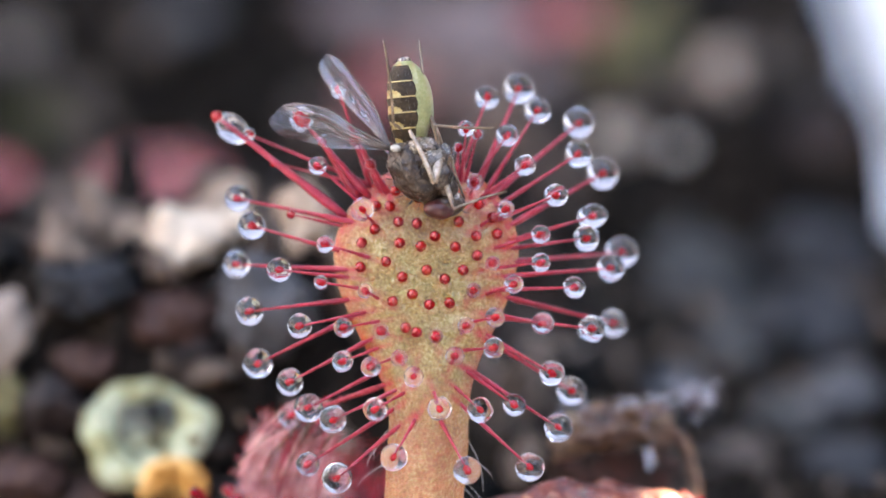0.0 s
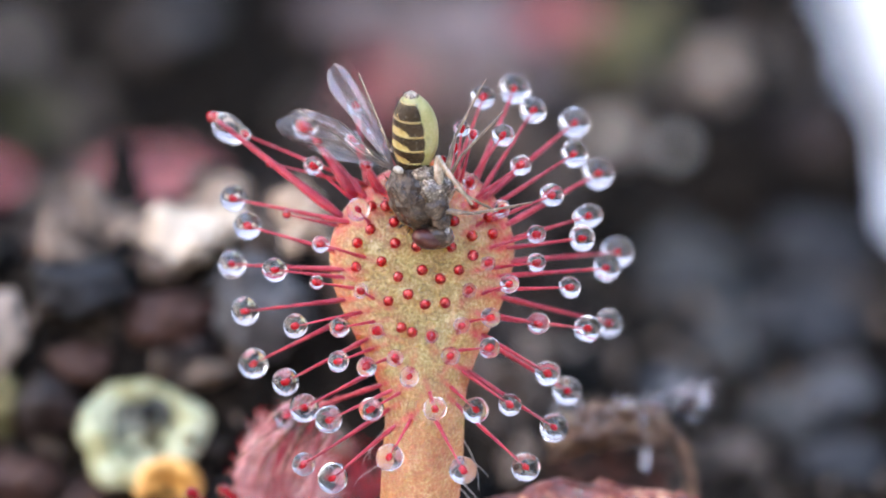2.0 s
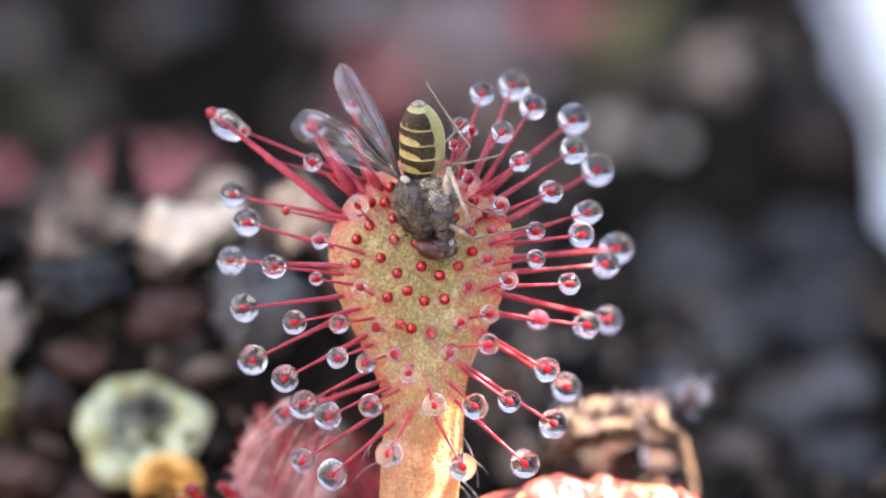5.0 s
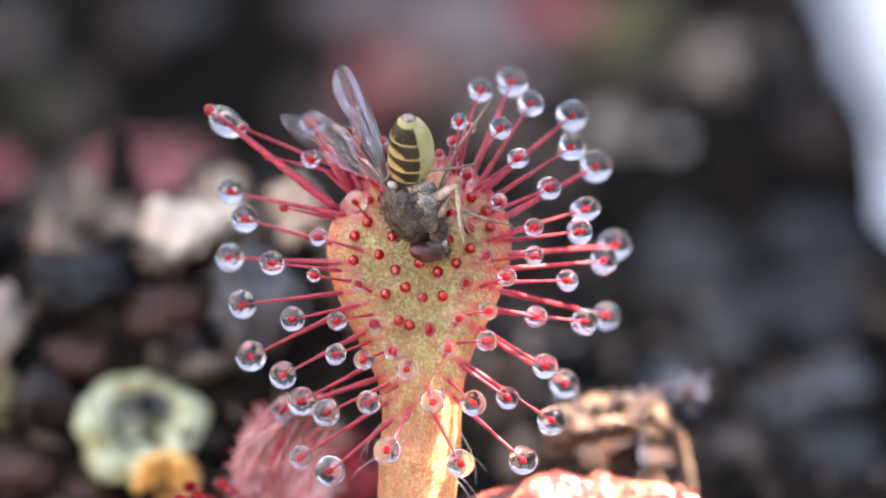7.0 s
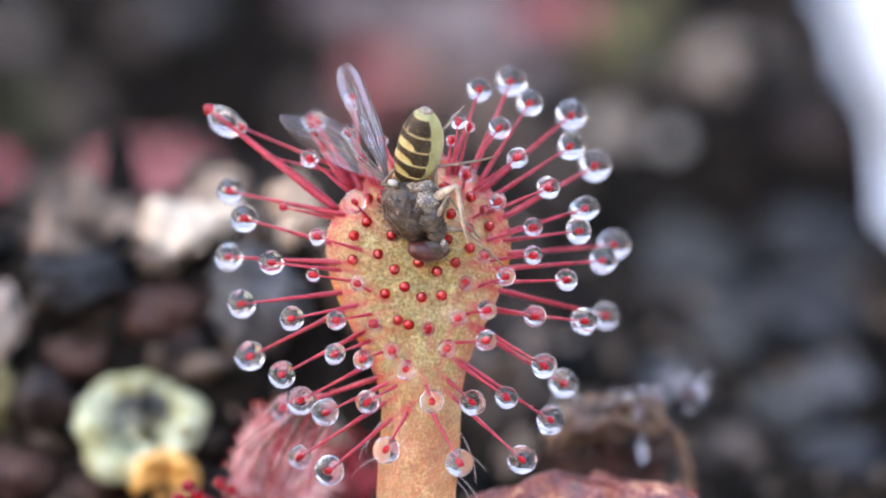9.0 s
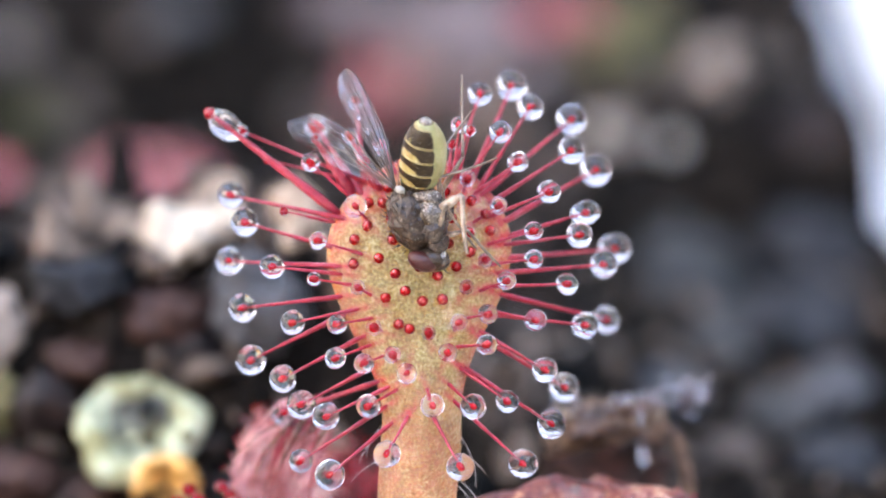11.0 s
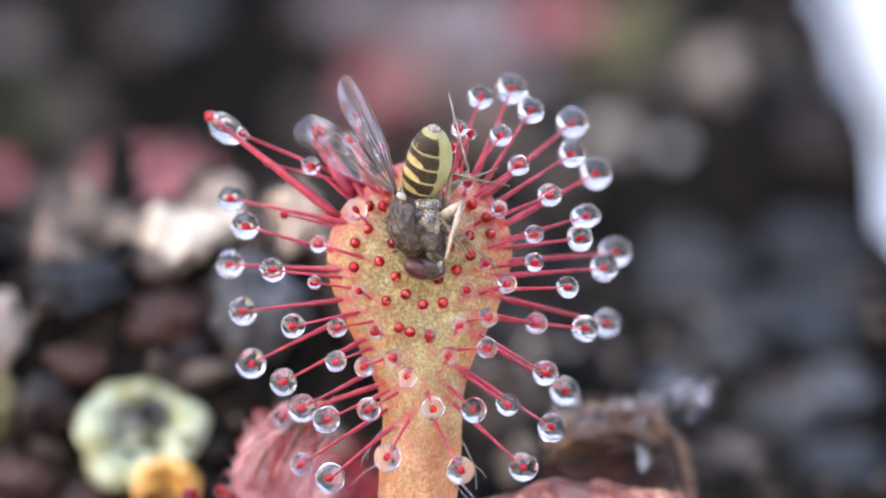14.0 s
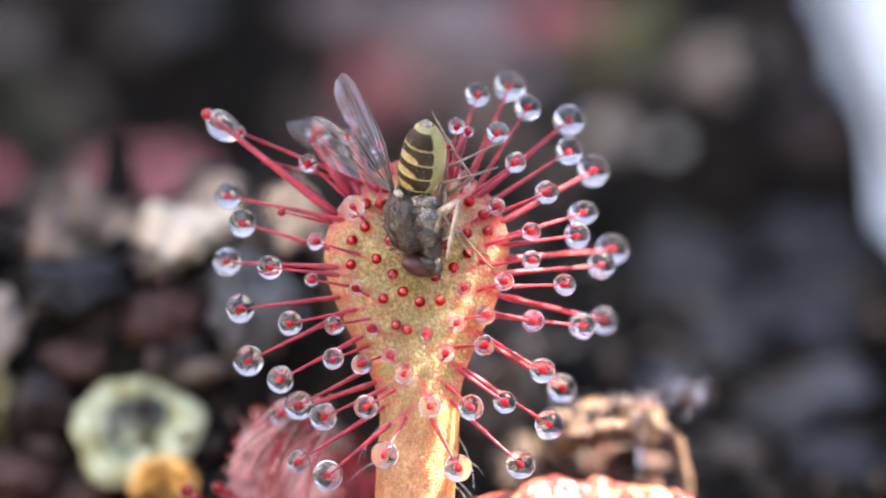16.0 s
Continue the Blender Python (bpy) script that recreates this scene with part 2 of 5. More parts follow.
# ---- the soil ----
def ground_height(x, y):
    p = Vector((x * 0.16, y * 0.16, 0))
    h = 2.2 * noise.fractal(p, 0.9, 2.1, 5) + 0.5 * noise.fractal(p * 5, 0.8, 2.1, 3)
    h *= min(1.0, max(0.35, (y + 14) / 20))
    # a mound behind the leaf on one side
    d = ((x + 7.8) / 8.0) ** 2 + ((y - 10.2) / 5.0) ** 2
    h += 7.4 * math.exp(-d * d * 0.8 - 0.25 * d)
    # hollows between the lumps of peat
    for cx, cy, rx, ry, deep in ((-9, 40, 9, 7, 9), (8.5, 27, 5, 4, 6), (-3, 50, 6, 4, 5), (10, 14, 4, 3, 3)):
        h -= deep * math.exp(-((x - cx) / rx) ** 4 - ((y - cy) / ry) ** 4)
    return h


# the pot: its middle, half width and half depth inside, turn
POT = (-14.7, 18.8, 30.2, 37.0, 3.0)


def pot_space(x, y):
    a = radians(POT[4])
    dx, dy = x - POT[0], y - POT[1]
    return dx * math.cos(a) + dy * math.sin(a), -dx * math.sin(a) + dy * math.cos(a)


def in_pot(x, y, margin=0.0):
    u, v = pot_space(x, y)
    return abs(u) < POT[2] + margin and abs(v) < POT[3] + margin


def build_ground():
    """The soil in its pot: a sheet of small cells inside the walls."""
    bm = bmesh.new()
    a = radians(POT[4])
    n = 150
    grid = []
    for i in range(n + 1):
        row = []
        for j in range(n + 1):
            u, v = (i / n - 0.5) * 2 * (POT[2] + 0.3), (j / n - 0.5) * 2 * (POT[3] + 0.3)
            x, y = POT[0] + u * math.cos(a) - v * math.sin(a), POT[1] + u * math.sin(a) + v * math.cos(a)
            row.append(bm.verts.new((x, y, ground_height(x, y))))
        grid.append(row)
    for p, q in zip(grid, grid[1:]):
        for j in range(n):
            bm.faces.new((p[j], q[j], q[j + 1], p[j + 1]))
    tagged(part("soil", bm, M_PEAT), "wet black peat soil filling the pot, lumpy and uneven", "soil", kind="structure")
    bm = bmesh.new()
    bmesh.ops.create_grid(bm, x_segments=40, y_segments=40, size=300000)
    for v in bm.verts:
        v.co.z = -65
    tagged(part("ground", bm, M_PAVING), "dark grey paving on which the pot stands", "paving", kind="structure")


def build_screen_walls():
    """Plain unseen walls added round the pot to keep the bright low sky out of the drops."""
    for name, x, y, w, d, h in (("added_wall_north", 0, 700, 1500, 50, 1050), ("added_wall_south", 0, -700, 1500, 50, 590), ("added_wall_east", 725, 0, 50, 1350, 880), ("added_wall_west", -725, 0, 50, 1350, 880)):
        bm = bmesh.new()
        bmesh.ops.create_cube(bm, size=1.0, matrix=Matrix.Translation((x, y, h / 2 - 65)) @ Matrix.Diagonal((w, d, h, 1)))
        # the wall behind the lens is dark, to dim what the drops reflect
        dark = name == "added_wall_south"
        tagged(part(name, bm, M_SCREEN_DARK if dark else M_SCREEN_GREY, smooth=False), "unseen dark wall added behind the lens to dim reflections" if dark else "unseen plain grey wall added to screen the low sky", "wall", kind="structure")


def build_crumbs():
    """Peat crumbs, fibres and grit too many to count."""
    rnd = random.Random(4)
    verts, faces = [], []
    base = bmesh.new()
    bmesh.ops.create_icosphere(base, subdivisions=1, radius=1.0)
    bv, bf = [v.co.copy() for v in base.verts], [[v.index for v in f.verts] for f in base.faces]
    base.free()
    for i in range(7000):
        y = -12 + 66 * rnd.random()
        x = (rnd.random() - 0.5) * (36 + 0.5 * y)
        r = (0.18 + 0.9 * rnd.random() ** 3) * (1.0 if y > 8 else 0.55) * (0.5 if x > 5 and y < 34 else 1.0)
        if abs(x) < 3 and -4 < y < 2 or not in_pot(x, y, -1.0):
            continue
        # bare black peat down in the far hollow
        if -17 < x < -2.5 and 43 < y < 53.5 and rnd.random() < 0.85:
            continue
        z = ground_height(x, y) + r * 0.25
        turn = Euler((rnd.random() * 6, rnd.random() * 6, rnd.random() * 6)).to_matrix()
        k = Vector((1 + rnd.random() * 1.3, 0.6 + 0.4 * rnd.random(), 0.5 + 0.3 * rnd.random())) * r
        n = len(verts)
        for p in bv:
            q = turn @ Vector((p.x * k.x, p.y * k.y, p.z * k.z)) * (0.75 + 0.5 * rnd.random())
            verts.append(((x + q.x) * MM, (y + q.y) * MM, (z + q.z) * MM))
        faces += [[n + a for a in f] for f in bf]
    me = bpy.data.meshes.new("peat_crumbs")
    me.from_pydata(verts, [], faces)
    me.materials.append(M_CRUMB)
    tagged(new("peat_crumbs", me), "dark crumbs and fibres of wet peat and grit", "soil crumbs", kind="stuff")


def soil_hit(px, py):
    """Where the sight line through a point of the first view meets the soil, and the scale there."""
    e, p = EYE / MM, at((px - 784) / 65, (441 - py) / 65) / MM
    k = 1.0
    while k < 1.6:
        q = e + (p - e) * k
        if q.z < ground_height(q.x, q.y):
            break
        k += 0.001
    return q, k


def lump(name, label, category, mat, px, py, wpx, hpx, seed, lift=0.3, rough=0.35, turn=0.0, group="", depth=None):
    """A piece of grit or bark that lies on the soil, wpx by hpx sixty-fifths of a millimetre across as seen from the lens."""
    p, k = soil_hit(px, py)
    e = EYE / MM
    p = p - (p - e).normalized() * hpx / 130 * k * lift
    if depth is not None:
        k = (DIST - depth) / DIST
        p = (LEAF @ (at_depth(px, py, depth) * MM)) / MM
    rx, rz = wpx / 130 * k, hpx / 130 * k
    bm = bmesh.new()
    blob(bm, radii=(rx, (rx + rz) * 0.5, rz), rough=rough, freq=1.6, sub=4, seed=seed, turn=Euler((0, radians(turn), 0)).to_matrix())
    ob = part(name, bm, mat, m=Matrix.Translation(p * MM))
    return tagged(ob, label, category, group)


def build_lumps():
    for px, py, w, h, s, r, z in ((170, 395, 120, 62, 1, 8, -11.3), (322, 437, 135, 90, 2, -30, -10.3), (398, 355, 100, 62, 3, -40, -12), (540, 385, 75, 115, 4, 0, -9), (238, 410, 90, 48, 21, 0, -10.7),
                                (352, 392, 96, 60, 36, -35, -11), (1085, 232, 66, 44, 39, 0, None), (130, 372, 60, 40, 43, 20, -11.5), (215, 372, 70, 34, 44, -12, -12), (285, 470, 70, 44, 45, 24, -9.5), (405, 402, 80, 46, 46, -50, -10.5), (365, 322, 66, 40, 47, -30, -12.5), (300, 392, 60, 50, 48, 10, -10.2)):
        lump("bark_chip", "pale pinkish-white bark chip lying on dark peat", "bark chip", M_PALE, px, py, w, h, s, turn=r, lift=0.8, rough=0.6, group="pale bark chips", depth=z)
    for px, py, w, h, s in ((15, 600, 85, 150, 7), (1030, 615, 80, 60, 8), (1300, 806, 120, 70, 38), (262, 70, 70, 64, 10), (1095, 250, 90, 70, 73),
                            (590, 235, 130, 120, 11), (780, 150, 130, 60, 26)):
        lump("grit_stone", "rounded tan grit stone on wet dark peat", "stone", M_TAN, px, py, w, h, s, group="tan grit stones")
    for px, py, w, h, s in ((1200, 262, 38, 36, 37),):
        lump("chalky_stone", "small pale beige stone on dark peat", "stone", M_CHALK, px, py, w, h, s, lift=0.9, group="pale grit stones")
    for px, py, w, h, s in ((470, 540, 160, 200, 15), (150, 500, 180, 90, 16),
                            (1200, 700, 130, 90, 19), (1420, 600, 240, 190, 13), (1440, 430, 170, 90, 14), (1500, 480, 170, 150, 42), (1500, 830, 170, 110, 81), (1490, 700, 150, 110, 83), (1190, 140, 140, 120, 27), (330, 30, 120, 60, 72)):
        lump("dark_stone", "dark grey stone half sunk in wet peat", "stone", M_GREY, px, py, w, h, s, rough=0.3, group="dark grey stones")
    for px, py, w, h, s in ((1235, 530, 230, 240, 12), (1300, 620, 160, 130, 41), (1395, 735, 150, 90, 82)):
        lump("slate_stone", "rough mid-grey stone resting on wet peat", "stone", M_SLATE, px, py, w, h, s, rough=0.3, group="mid-grey stones")
    for px, py, w, h, s in ((1310, 150, 160, 120, 23), (30, 80, 90, 70, 66), (560, 40, 90, 50, 67)):
        lump("bark_piece", "dark brown piece of bark bedded in peat", "bark", M_BROWN, px, py, w, h, s, group="brown bark pieces")
    for px, py, w, h, s in ((840, 62, 230, 130, 91), (650, 18, 200, 90, 92), (930, 150, 170, 90, 93), (860, 190, 130, 60, 94)):
        lump("pinkish_bark", "greyish-pink piece of bark lying on peat", "bark", M_MAUVE, px, py, w, h, s, lift=0.6, group="greyish-pink bark pieces")
    for px, py, w, h, s in ((1440, 245, 200, 100, 22), (50, 850, 150, 90, 60), (420, 872, 100, 60, 61), (175, 872, 110, 50, 62), (300, 560, 190, 90, 24), (90, 720, 120, 110, 25), (350, 620, 130, 80, 29), (150, 640, 120, 70, 50), (100, 430, 90, 60, 51)):
        lump("rusty_bark", "dark reddish-brown piece of bark bedded in peat", "bark", M_RUST, px, py, w, h, s, group="rusty bark pieces")
    for px, py, w, h, s in ((1110, 110, 150, 170, 30), (70, 215, 130, 70, 31), (15, 720, 70, 110, 32), (1150, 60, 130, 120, 33)):
        lump("moss_tuft", "olive brown cushion of moss on peat", "moss", M_OLIVE, px, py, w, h, s, group="moss cushions")


def build_pot():
    """A square white pot with rounded corners and a rolled rim a little above the soil."""
    ob = thing("plant_pot", "square pale grey-blue plastic plant pot filled with dark peat", "plant pot", shift(POT[0], POT[1], 0) @ pose(0, 0, 0, 0, 0, POT[4]))
    pot_shell("pot_body", ((-9.0, -65), (-8.0, -65), (1.7, 1.2), (0.0, 1.2), (0.0, -6), (-9.0, -63)), ob)
    pot_shell("rim", ((1.75, 1.23), (2.4, 1.4), (2.9, 2.4), (2.9, 4.2), (2.3, 5.0), (1.3, 5.2), (0.4, 4.7), (0.1, 3.6), (0.05, 1.23)), ob, True)


def pot_shell(name, prof, ob, closed=False):
    bm = bmesh.new()
    rows = []
    for off, z in prof:
        ring = []
        for cu, cv, a0 in ((1, 1, 0), (-1, 1, 90), (-1, -1, 180), (1, -1, 270)):
            for k in range(9):
                a, r = radians(a0 + 90 * k / 8), max(0.6, 5.0 + off)
                ring.append(bm.verts.new((cu * (POT[2] + off - r) + r * math.cos(a), cv * (POT[3] + off - r) + r * math.sin(a), z)))
        rows.append(ring)
    n = len(rows[0])
    for a, b in zip(rows, rows[1:] + rows[:1] if closed else rows[1:]):
        for k in range(n):
            bm.faces.new((a[k], a[(k + 1) % n], b[(k + 1) % n], b[k]))
    if not closed:
        bm.faces.new(rows[0])
        bm.faces.new(rows[-1])
    bmesh.ops.recalc_face_normals(bm, faces=bm.faces)
    part(name, bm, M_POT, ob)


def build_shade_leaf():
    """An unseen broad leaf added between the sun and the sundew to block the light; it sways, and its edge lets the sun
    in now and then.
    """
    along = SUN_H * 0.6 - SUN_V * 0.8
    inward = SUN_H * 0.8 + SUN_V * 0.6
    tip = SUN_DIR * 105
    plant = thing("added_shade_leaf", "unseen broad green leaf on a stalk, added to shade the pot", "plant", Matrix.Translation(Vector((95, 30, -65)) * MM))
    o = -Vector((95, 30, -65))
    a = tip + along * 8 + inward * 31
    # b: a second blade, added to keep sun off the soil on the right
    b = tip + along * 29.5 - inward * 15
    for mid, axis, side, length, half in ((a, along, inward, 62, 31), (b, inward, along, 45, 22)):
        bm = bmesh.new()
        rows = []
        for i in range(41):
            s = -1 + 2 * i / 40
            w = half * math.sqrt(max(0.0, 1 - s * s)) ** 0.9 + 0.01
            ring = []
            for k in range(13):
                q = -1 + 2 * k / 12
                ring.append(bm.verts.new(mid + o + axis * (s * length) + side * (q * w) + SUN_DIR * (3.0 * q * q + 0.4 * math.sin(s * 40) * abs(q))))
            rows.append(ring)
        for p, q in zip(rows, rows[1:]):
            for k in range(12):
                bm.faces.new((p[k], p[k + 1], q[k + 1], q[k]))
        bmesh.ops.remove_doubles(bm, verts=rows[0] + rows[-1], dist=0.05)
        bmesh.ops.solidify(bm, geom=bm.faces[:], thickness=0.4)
        part("leaf_blade", bm, M_SHADELEAF, plant)
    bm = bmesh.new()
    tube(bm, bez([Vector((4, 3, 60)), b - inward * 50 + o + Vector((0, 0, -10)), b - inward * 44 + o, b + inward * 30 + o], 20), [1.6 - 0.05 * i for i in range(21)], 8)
    part("side_stalk", bm, M_SHADELEAF, plant)
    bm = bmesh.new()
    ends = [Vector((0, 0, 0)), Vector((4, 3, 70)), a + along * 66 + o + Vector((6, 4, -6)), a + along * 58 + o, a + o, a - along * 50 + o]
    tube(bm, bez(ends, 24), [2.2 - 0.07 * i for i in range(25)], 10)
    part("stalk", bm, M_SHADELEAF, plant)
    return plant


build_ground()
build_screen_walls()
build_crumbs()
build_lumps()
build_pot()
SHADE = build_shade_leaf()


# ---- the sundew leaf ----
PROFILE_Y = (-14.0, -9.0, -6.78, -5.52, -4.6, -3.83, -3.06, -2.29, -1.52, -0.75, 0.02, 0.63, 1.25, 1.7, 2.1, 2.45)
PROFILE_C = (-0.5, -0.55, -0.52, -0.42, -0.38, -0.41, -0.47, -0.49, -0.48, -0.48, -0.45, -0.43, -0.41, -0.38, -0.37, -0.37)
PROFILE_H = (0.8, 1.0, 1.08, 1.1, 1.07, 1.16, 1.45, 1.83, 2.2, 2.46, 2.54, 2.4, 2.08, 1.68, 1.12, 0.0)


def half_width(y):
    if y > 2.1:
        return 1.12 * math.sqrt(max(0.0, (2.45 - y) / 0.35))
    return float(sum(np.interp(y + d, PROFILE_Y, PROFILE_H) for d in (-0.25, 0, 0.25)) / 3) if y < 1.6 else float(np.interp(y, PROFILE_Y, PROFILE_H))


def middle(y):
    return float(np.interp(y, PROFILE_Y, PROFILE_C))


def face_z(x, y):
    """Height of the blade's upper face."""
    h = max(half_width(y), 0.05)
    s = max(-1.0, min(1.0, (x - middle(y)) / h))
    bulge = (0.62 + 0.12 * max(0.0, min(1.0, (-2.5 - y) / 1.5))) * (1 - s * s) ** 0.75
    return bulge - 0.1 * max(0.0, y + 0.3) ** 2 + 0.02 * noise.noise(Vector((x * 2, y * 2, 0)))


FACE_DOTS = ((705, 393), (738, 396), (663, 406), (770, 418), (707, 430), (745, 436), (806, 437), (843, 418), (880, 414), (640, 430), (683, 463),
             (845, 452), (755, 478), (820, 478), (712, 490), (787, 494), (730, 521), (695, 533), (760, 539), (796, 536), (638, 473), (718, 580),
             (737, 588), (847, 362), (812, 392), (700, 337), (740, 350), (775, 365), (665, 365), (800, 345), (690, 365), (872, 385))
FACE_GLANDS = [((a - 784) / 65, (435 - b) / 65) for a, b in FACE_DOTS]


def build_blade(leaf, off):
    bm = bmesh.new()
    ys = [-14 + 0.2 * i for i in range(35)] + [-7 + 0.07 * i for i in range(123)]
    ys += [1.61 + 0.84 * math.sin(0.5 * math.pi * i / 20) for i in range(20)]
    n, rows = 90, []
    for y in ys:
        h, c = half_width(y), middle(y)
        ring = []
        for k in range(n):
            a = 2 * math.pi * k / n
            s, q = math.cos(a), math.sin(a)
            x = c + h * s
            edge = face_z(c + h, y)
            z = face_z(x, y) if q >= 0 else edge + q * (0.32 + 0.5 * max(0.0, min(1.0, (-2.0 - y) / 2)))
            if q >= 0:
                z += 0.08 * (1 - abs(s)) - 0.0
            ring.append(bm.verts.new((x, y, z)))
        rows.append(ring)
    for a, b in zip(rows, rows[1:]):
        for k in range(n):
            bm.faces.new((a[k], a[(k + 1) % n], b[(k + 1) % n], b[k]))
    bm.faces.new(rows[0][::-1])
    bm.faces.new(rows[-1])
    bmesh.ops.recalc_face_normals(bm, faces=bm.faces)
    bm.verts.ensure_lookup_table()
    co = np.array([v.co[:] for v in bm.verts])
    x, y = co[:, 0], co[:, 1]
    side = np.abs(x - np.array([middle(q) for q in y])) / np.maximum(0.05, np.array([half_width(q) for q in y]))
    # red flush; at the margin also strengthened to paint in the edges' shade
    flush = 0.3 * np.clip((y + 0.1) / 2.3, 0, 1) + (0.62 + 0.2 * np.clip(y, 0, 1)) * np.clip((side - 0.55) / 0.45, 0, 1) ** 2 * (y > -4) + 0.4 * np.clip(y - 1.3, 0, 1) + 0.36 * np.clip((-3.3 - y) / 2.0, 0, 1) + 0.02
    # a red halo at each short gland and a red streak where each stalk runs into the blade
    for gx, gy in FACE_GLANDS:
        flush += 0.4 * np.exp(-((x - gx) ** 2 + (y - gy) ** 2) / 0.02)
    for p, d in ROOTS:
        along = (x - p.x) * d.x + (y - p.y) * d.y
        across = (x - p.x) * d.y - (y - p.y) * d.x
        flush += 0.6 * np.exp(-(across / 0.085) ** 2 - (np.where(along < 0, along / 0.5, along / 0.3)) ** 2)
    flush = np.clip(flush, 0, 1)
    ob = part("leaf_blade", bm, M_BLADE, leaf, "yellow-green spoon-shaped blade flushed red, with its petiole", m=off)
    ob.data.attributes.new("flush", "FLOAT", "POINT").data.foreach_set("value", flush.astype(np.float32))


def drop_meshes():
    out = []
    for i in range(4):
        bm = bmesh.new()
        blob(bm, radii=(1.05, 1.0, 1.0), rough=0.04 + 0.014 * i, freq=0.8, sub=4, seed=i + 1)
        out.append(mesh_of("mucilage_drop", bm, M_MUCILAGE))
    return out


DROPS = drop_meshes()
gb = bmesh.new()
blob(gb, radii=(1.35, 1.0, 1.0), rough=0.06, freq=2.0, sub=3, seed=3)
GLAND = mesh_of("gland", gb, M_GLAND)
M_RUBY = material("ruby_gland", [(0.4, 0.002, 0.006), (0.62, 0.006, 0.01), (0.85, 0.03, 0.02)], 4.0, 0.08, 0.005, 10, spec=0.5, coat=0.5)
M_RUBY.node_tree.nodes["Principled BSDF"].inputs["Transmission Weight"].default_value = 0.55
RUBY = GLAND.copy()
RUBY.materials[0] = M_RUBY
count = 0
PULLED = []      # stalks stuck to the wings: object, offset, root, tip
PATHS = {}       # the line of each stalk, by where its drop hangs
ROOTS = []       # where stalks leave the blade, and which way


def tentacle(leaf, off, tx, ty, r, bx, by, z, thick=1.0, gland=1.0, squash=1.0, bead=GLAND):
    """A stalk from the blade at (bx, by) to a drop of radius r at (tx, ty), depth z; x, y and r in sixty-fifths of a millimetre as first seen."""
    global count
    count += 1
    tip = at_depth(tx, ty, z)
    b = at_depth(bx, by, 0)
    c, h = middle(b.y), max(half_width(b.y), 0.1)
    b.x = max(c - h * 0.97, min(c + h * 0.97, b.x))
    if r > 11 and abs(b.x - c) > 0.6 * h:
        b.x += (c - b.x) * 0.1 * (1 + 0.8 * math.sin(count * 2.4))
    b.z = face_z(b.x, b.y) - (0.07 if r > 11 else 0.03)
    d = tip - b
    if r > 11:
        ROOTS.append((b.copy(), Vector((d.x, d.y)).normalized()))
    bow = Vector((0.0, 0, 0.1 * d.length))
    pts = bez([b, b + d * 0.35 + bow * 0.6, b + d * 0.7 + bow * 0.55, tip], 14)
    PATHS[tx, ty] = pts
    k = thick * (0.036 + 0.0105 * d.length)
    bm = bmesh.new()
    rad = []
    for i, p in enumerate(pts):
        w = k * (1.3 - 0.92 * (i / 14) ** 0.75 + 0.25 * math.exp(-i / 1.6)) * min(1.0, 0.45 + 0.28 * i) + 0.005 * math.sin(i * 2.3 + count)
        inside = (tip - p).length / (r / 65)
        rad.append(max(0.016, w * (1.0 if inside > 0.9 else 0.35 + 0.65 * max(0.0, inside) / 0.9)))
    tube(bm, pts, rad, 8)
    st = part("tentacle", bm, M_STALK, leaf, m=off)
    way = aim(pts[-1] - pts[-3])
    g = (0.086 - 0.018 * min(r, 26) / 26) * gland
    g = min(g, r / 65 * 0.88)
    shared("gland", bead, st, Matrix.Translation(tip * MM) @ way @ Matrix.Diagonal((g, g, g, 1)), "")
    q = r / 65
    roll = Euler((count * 1.7, count * 0.9, count * 2.3)).to_matrix().to_4x4()
    if squash == 1.0:
        roll = roll @ Matrix.Diagonal((q, q, q, 1))
    else:
        roll = way @ Matrix.Diagonal((q * squash, q, q, 1))
    shared("droplet", DROPS[count % 4], st, Matrix.Translation(tip * MM) @ roll, "clear sticky droplet")
    return st


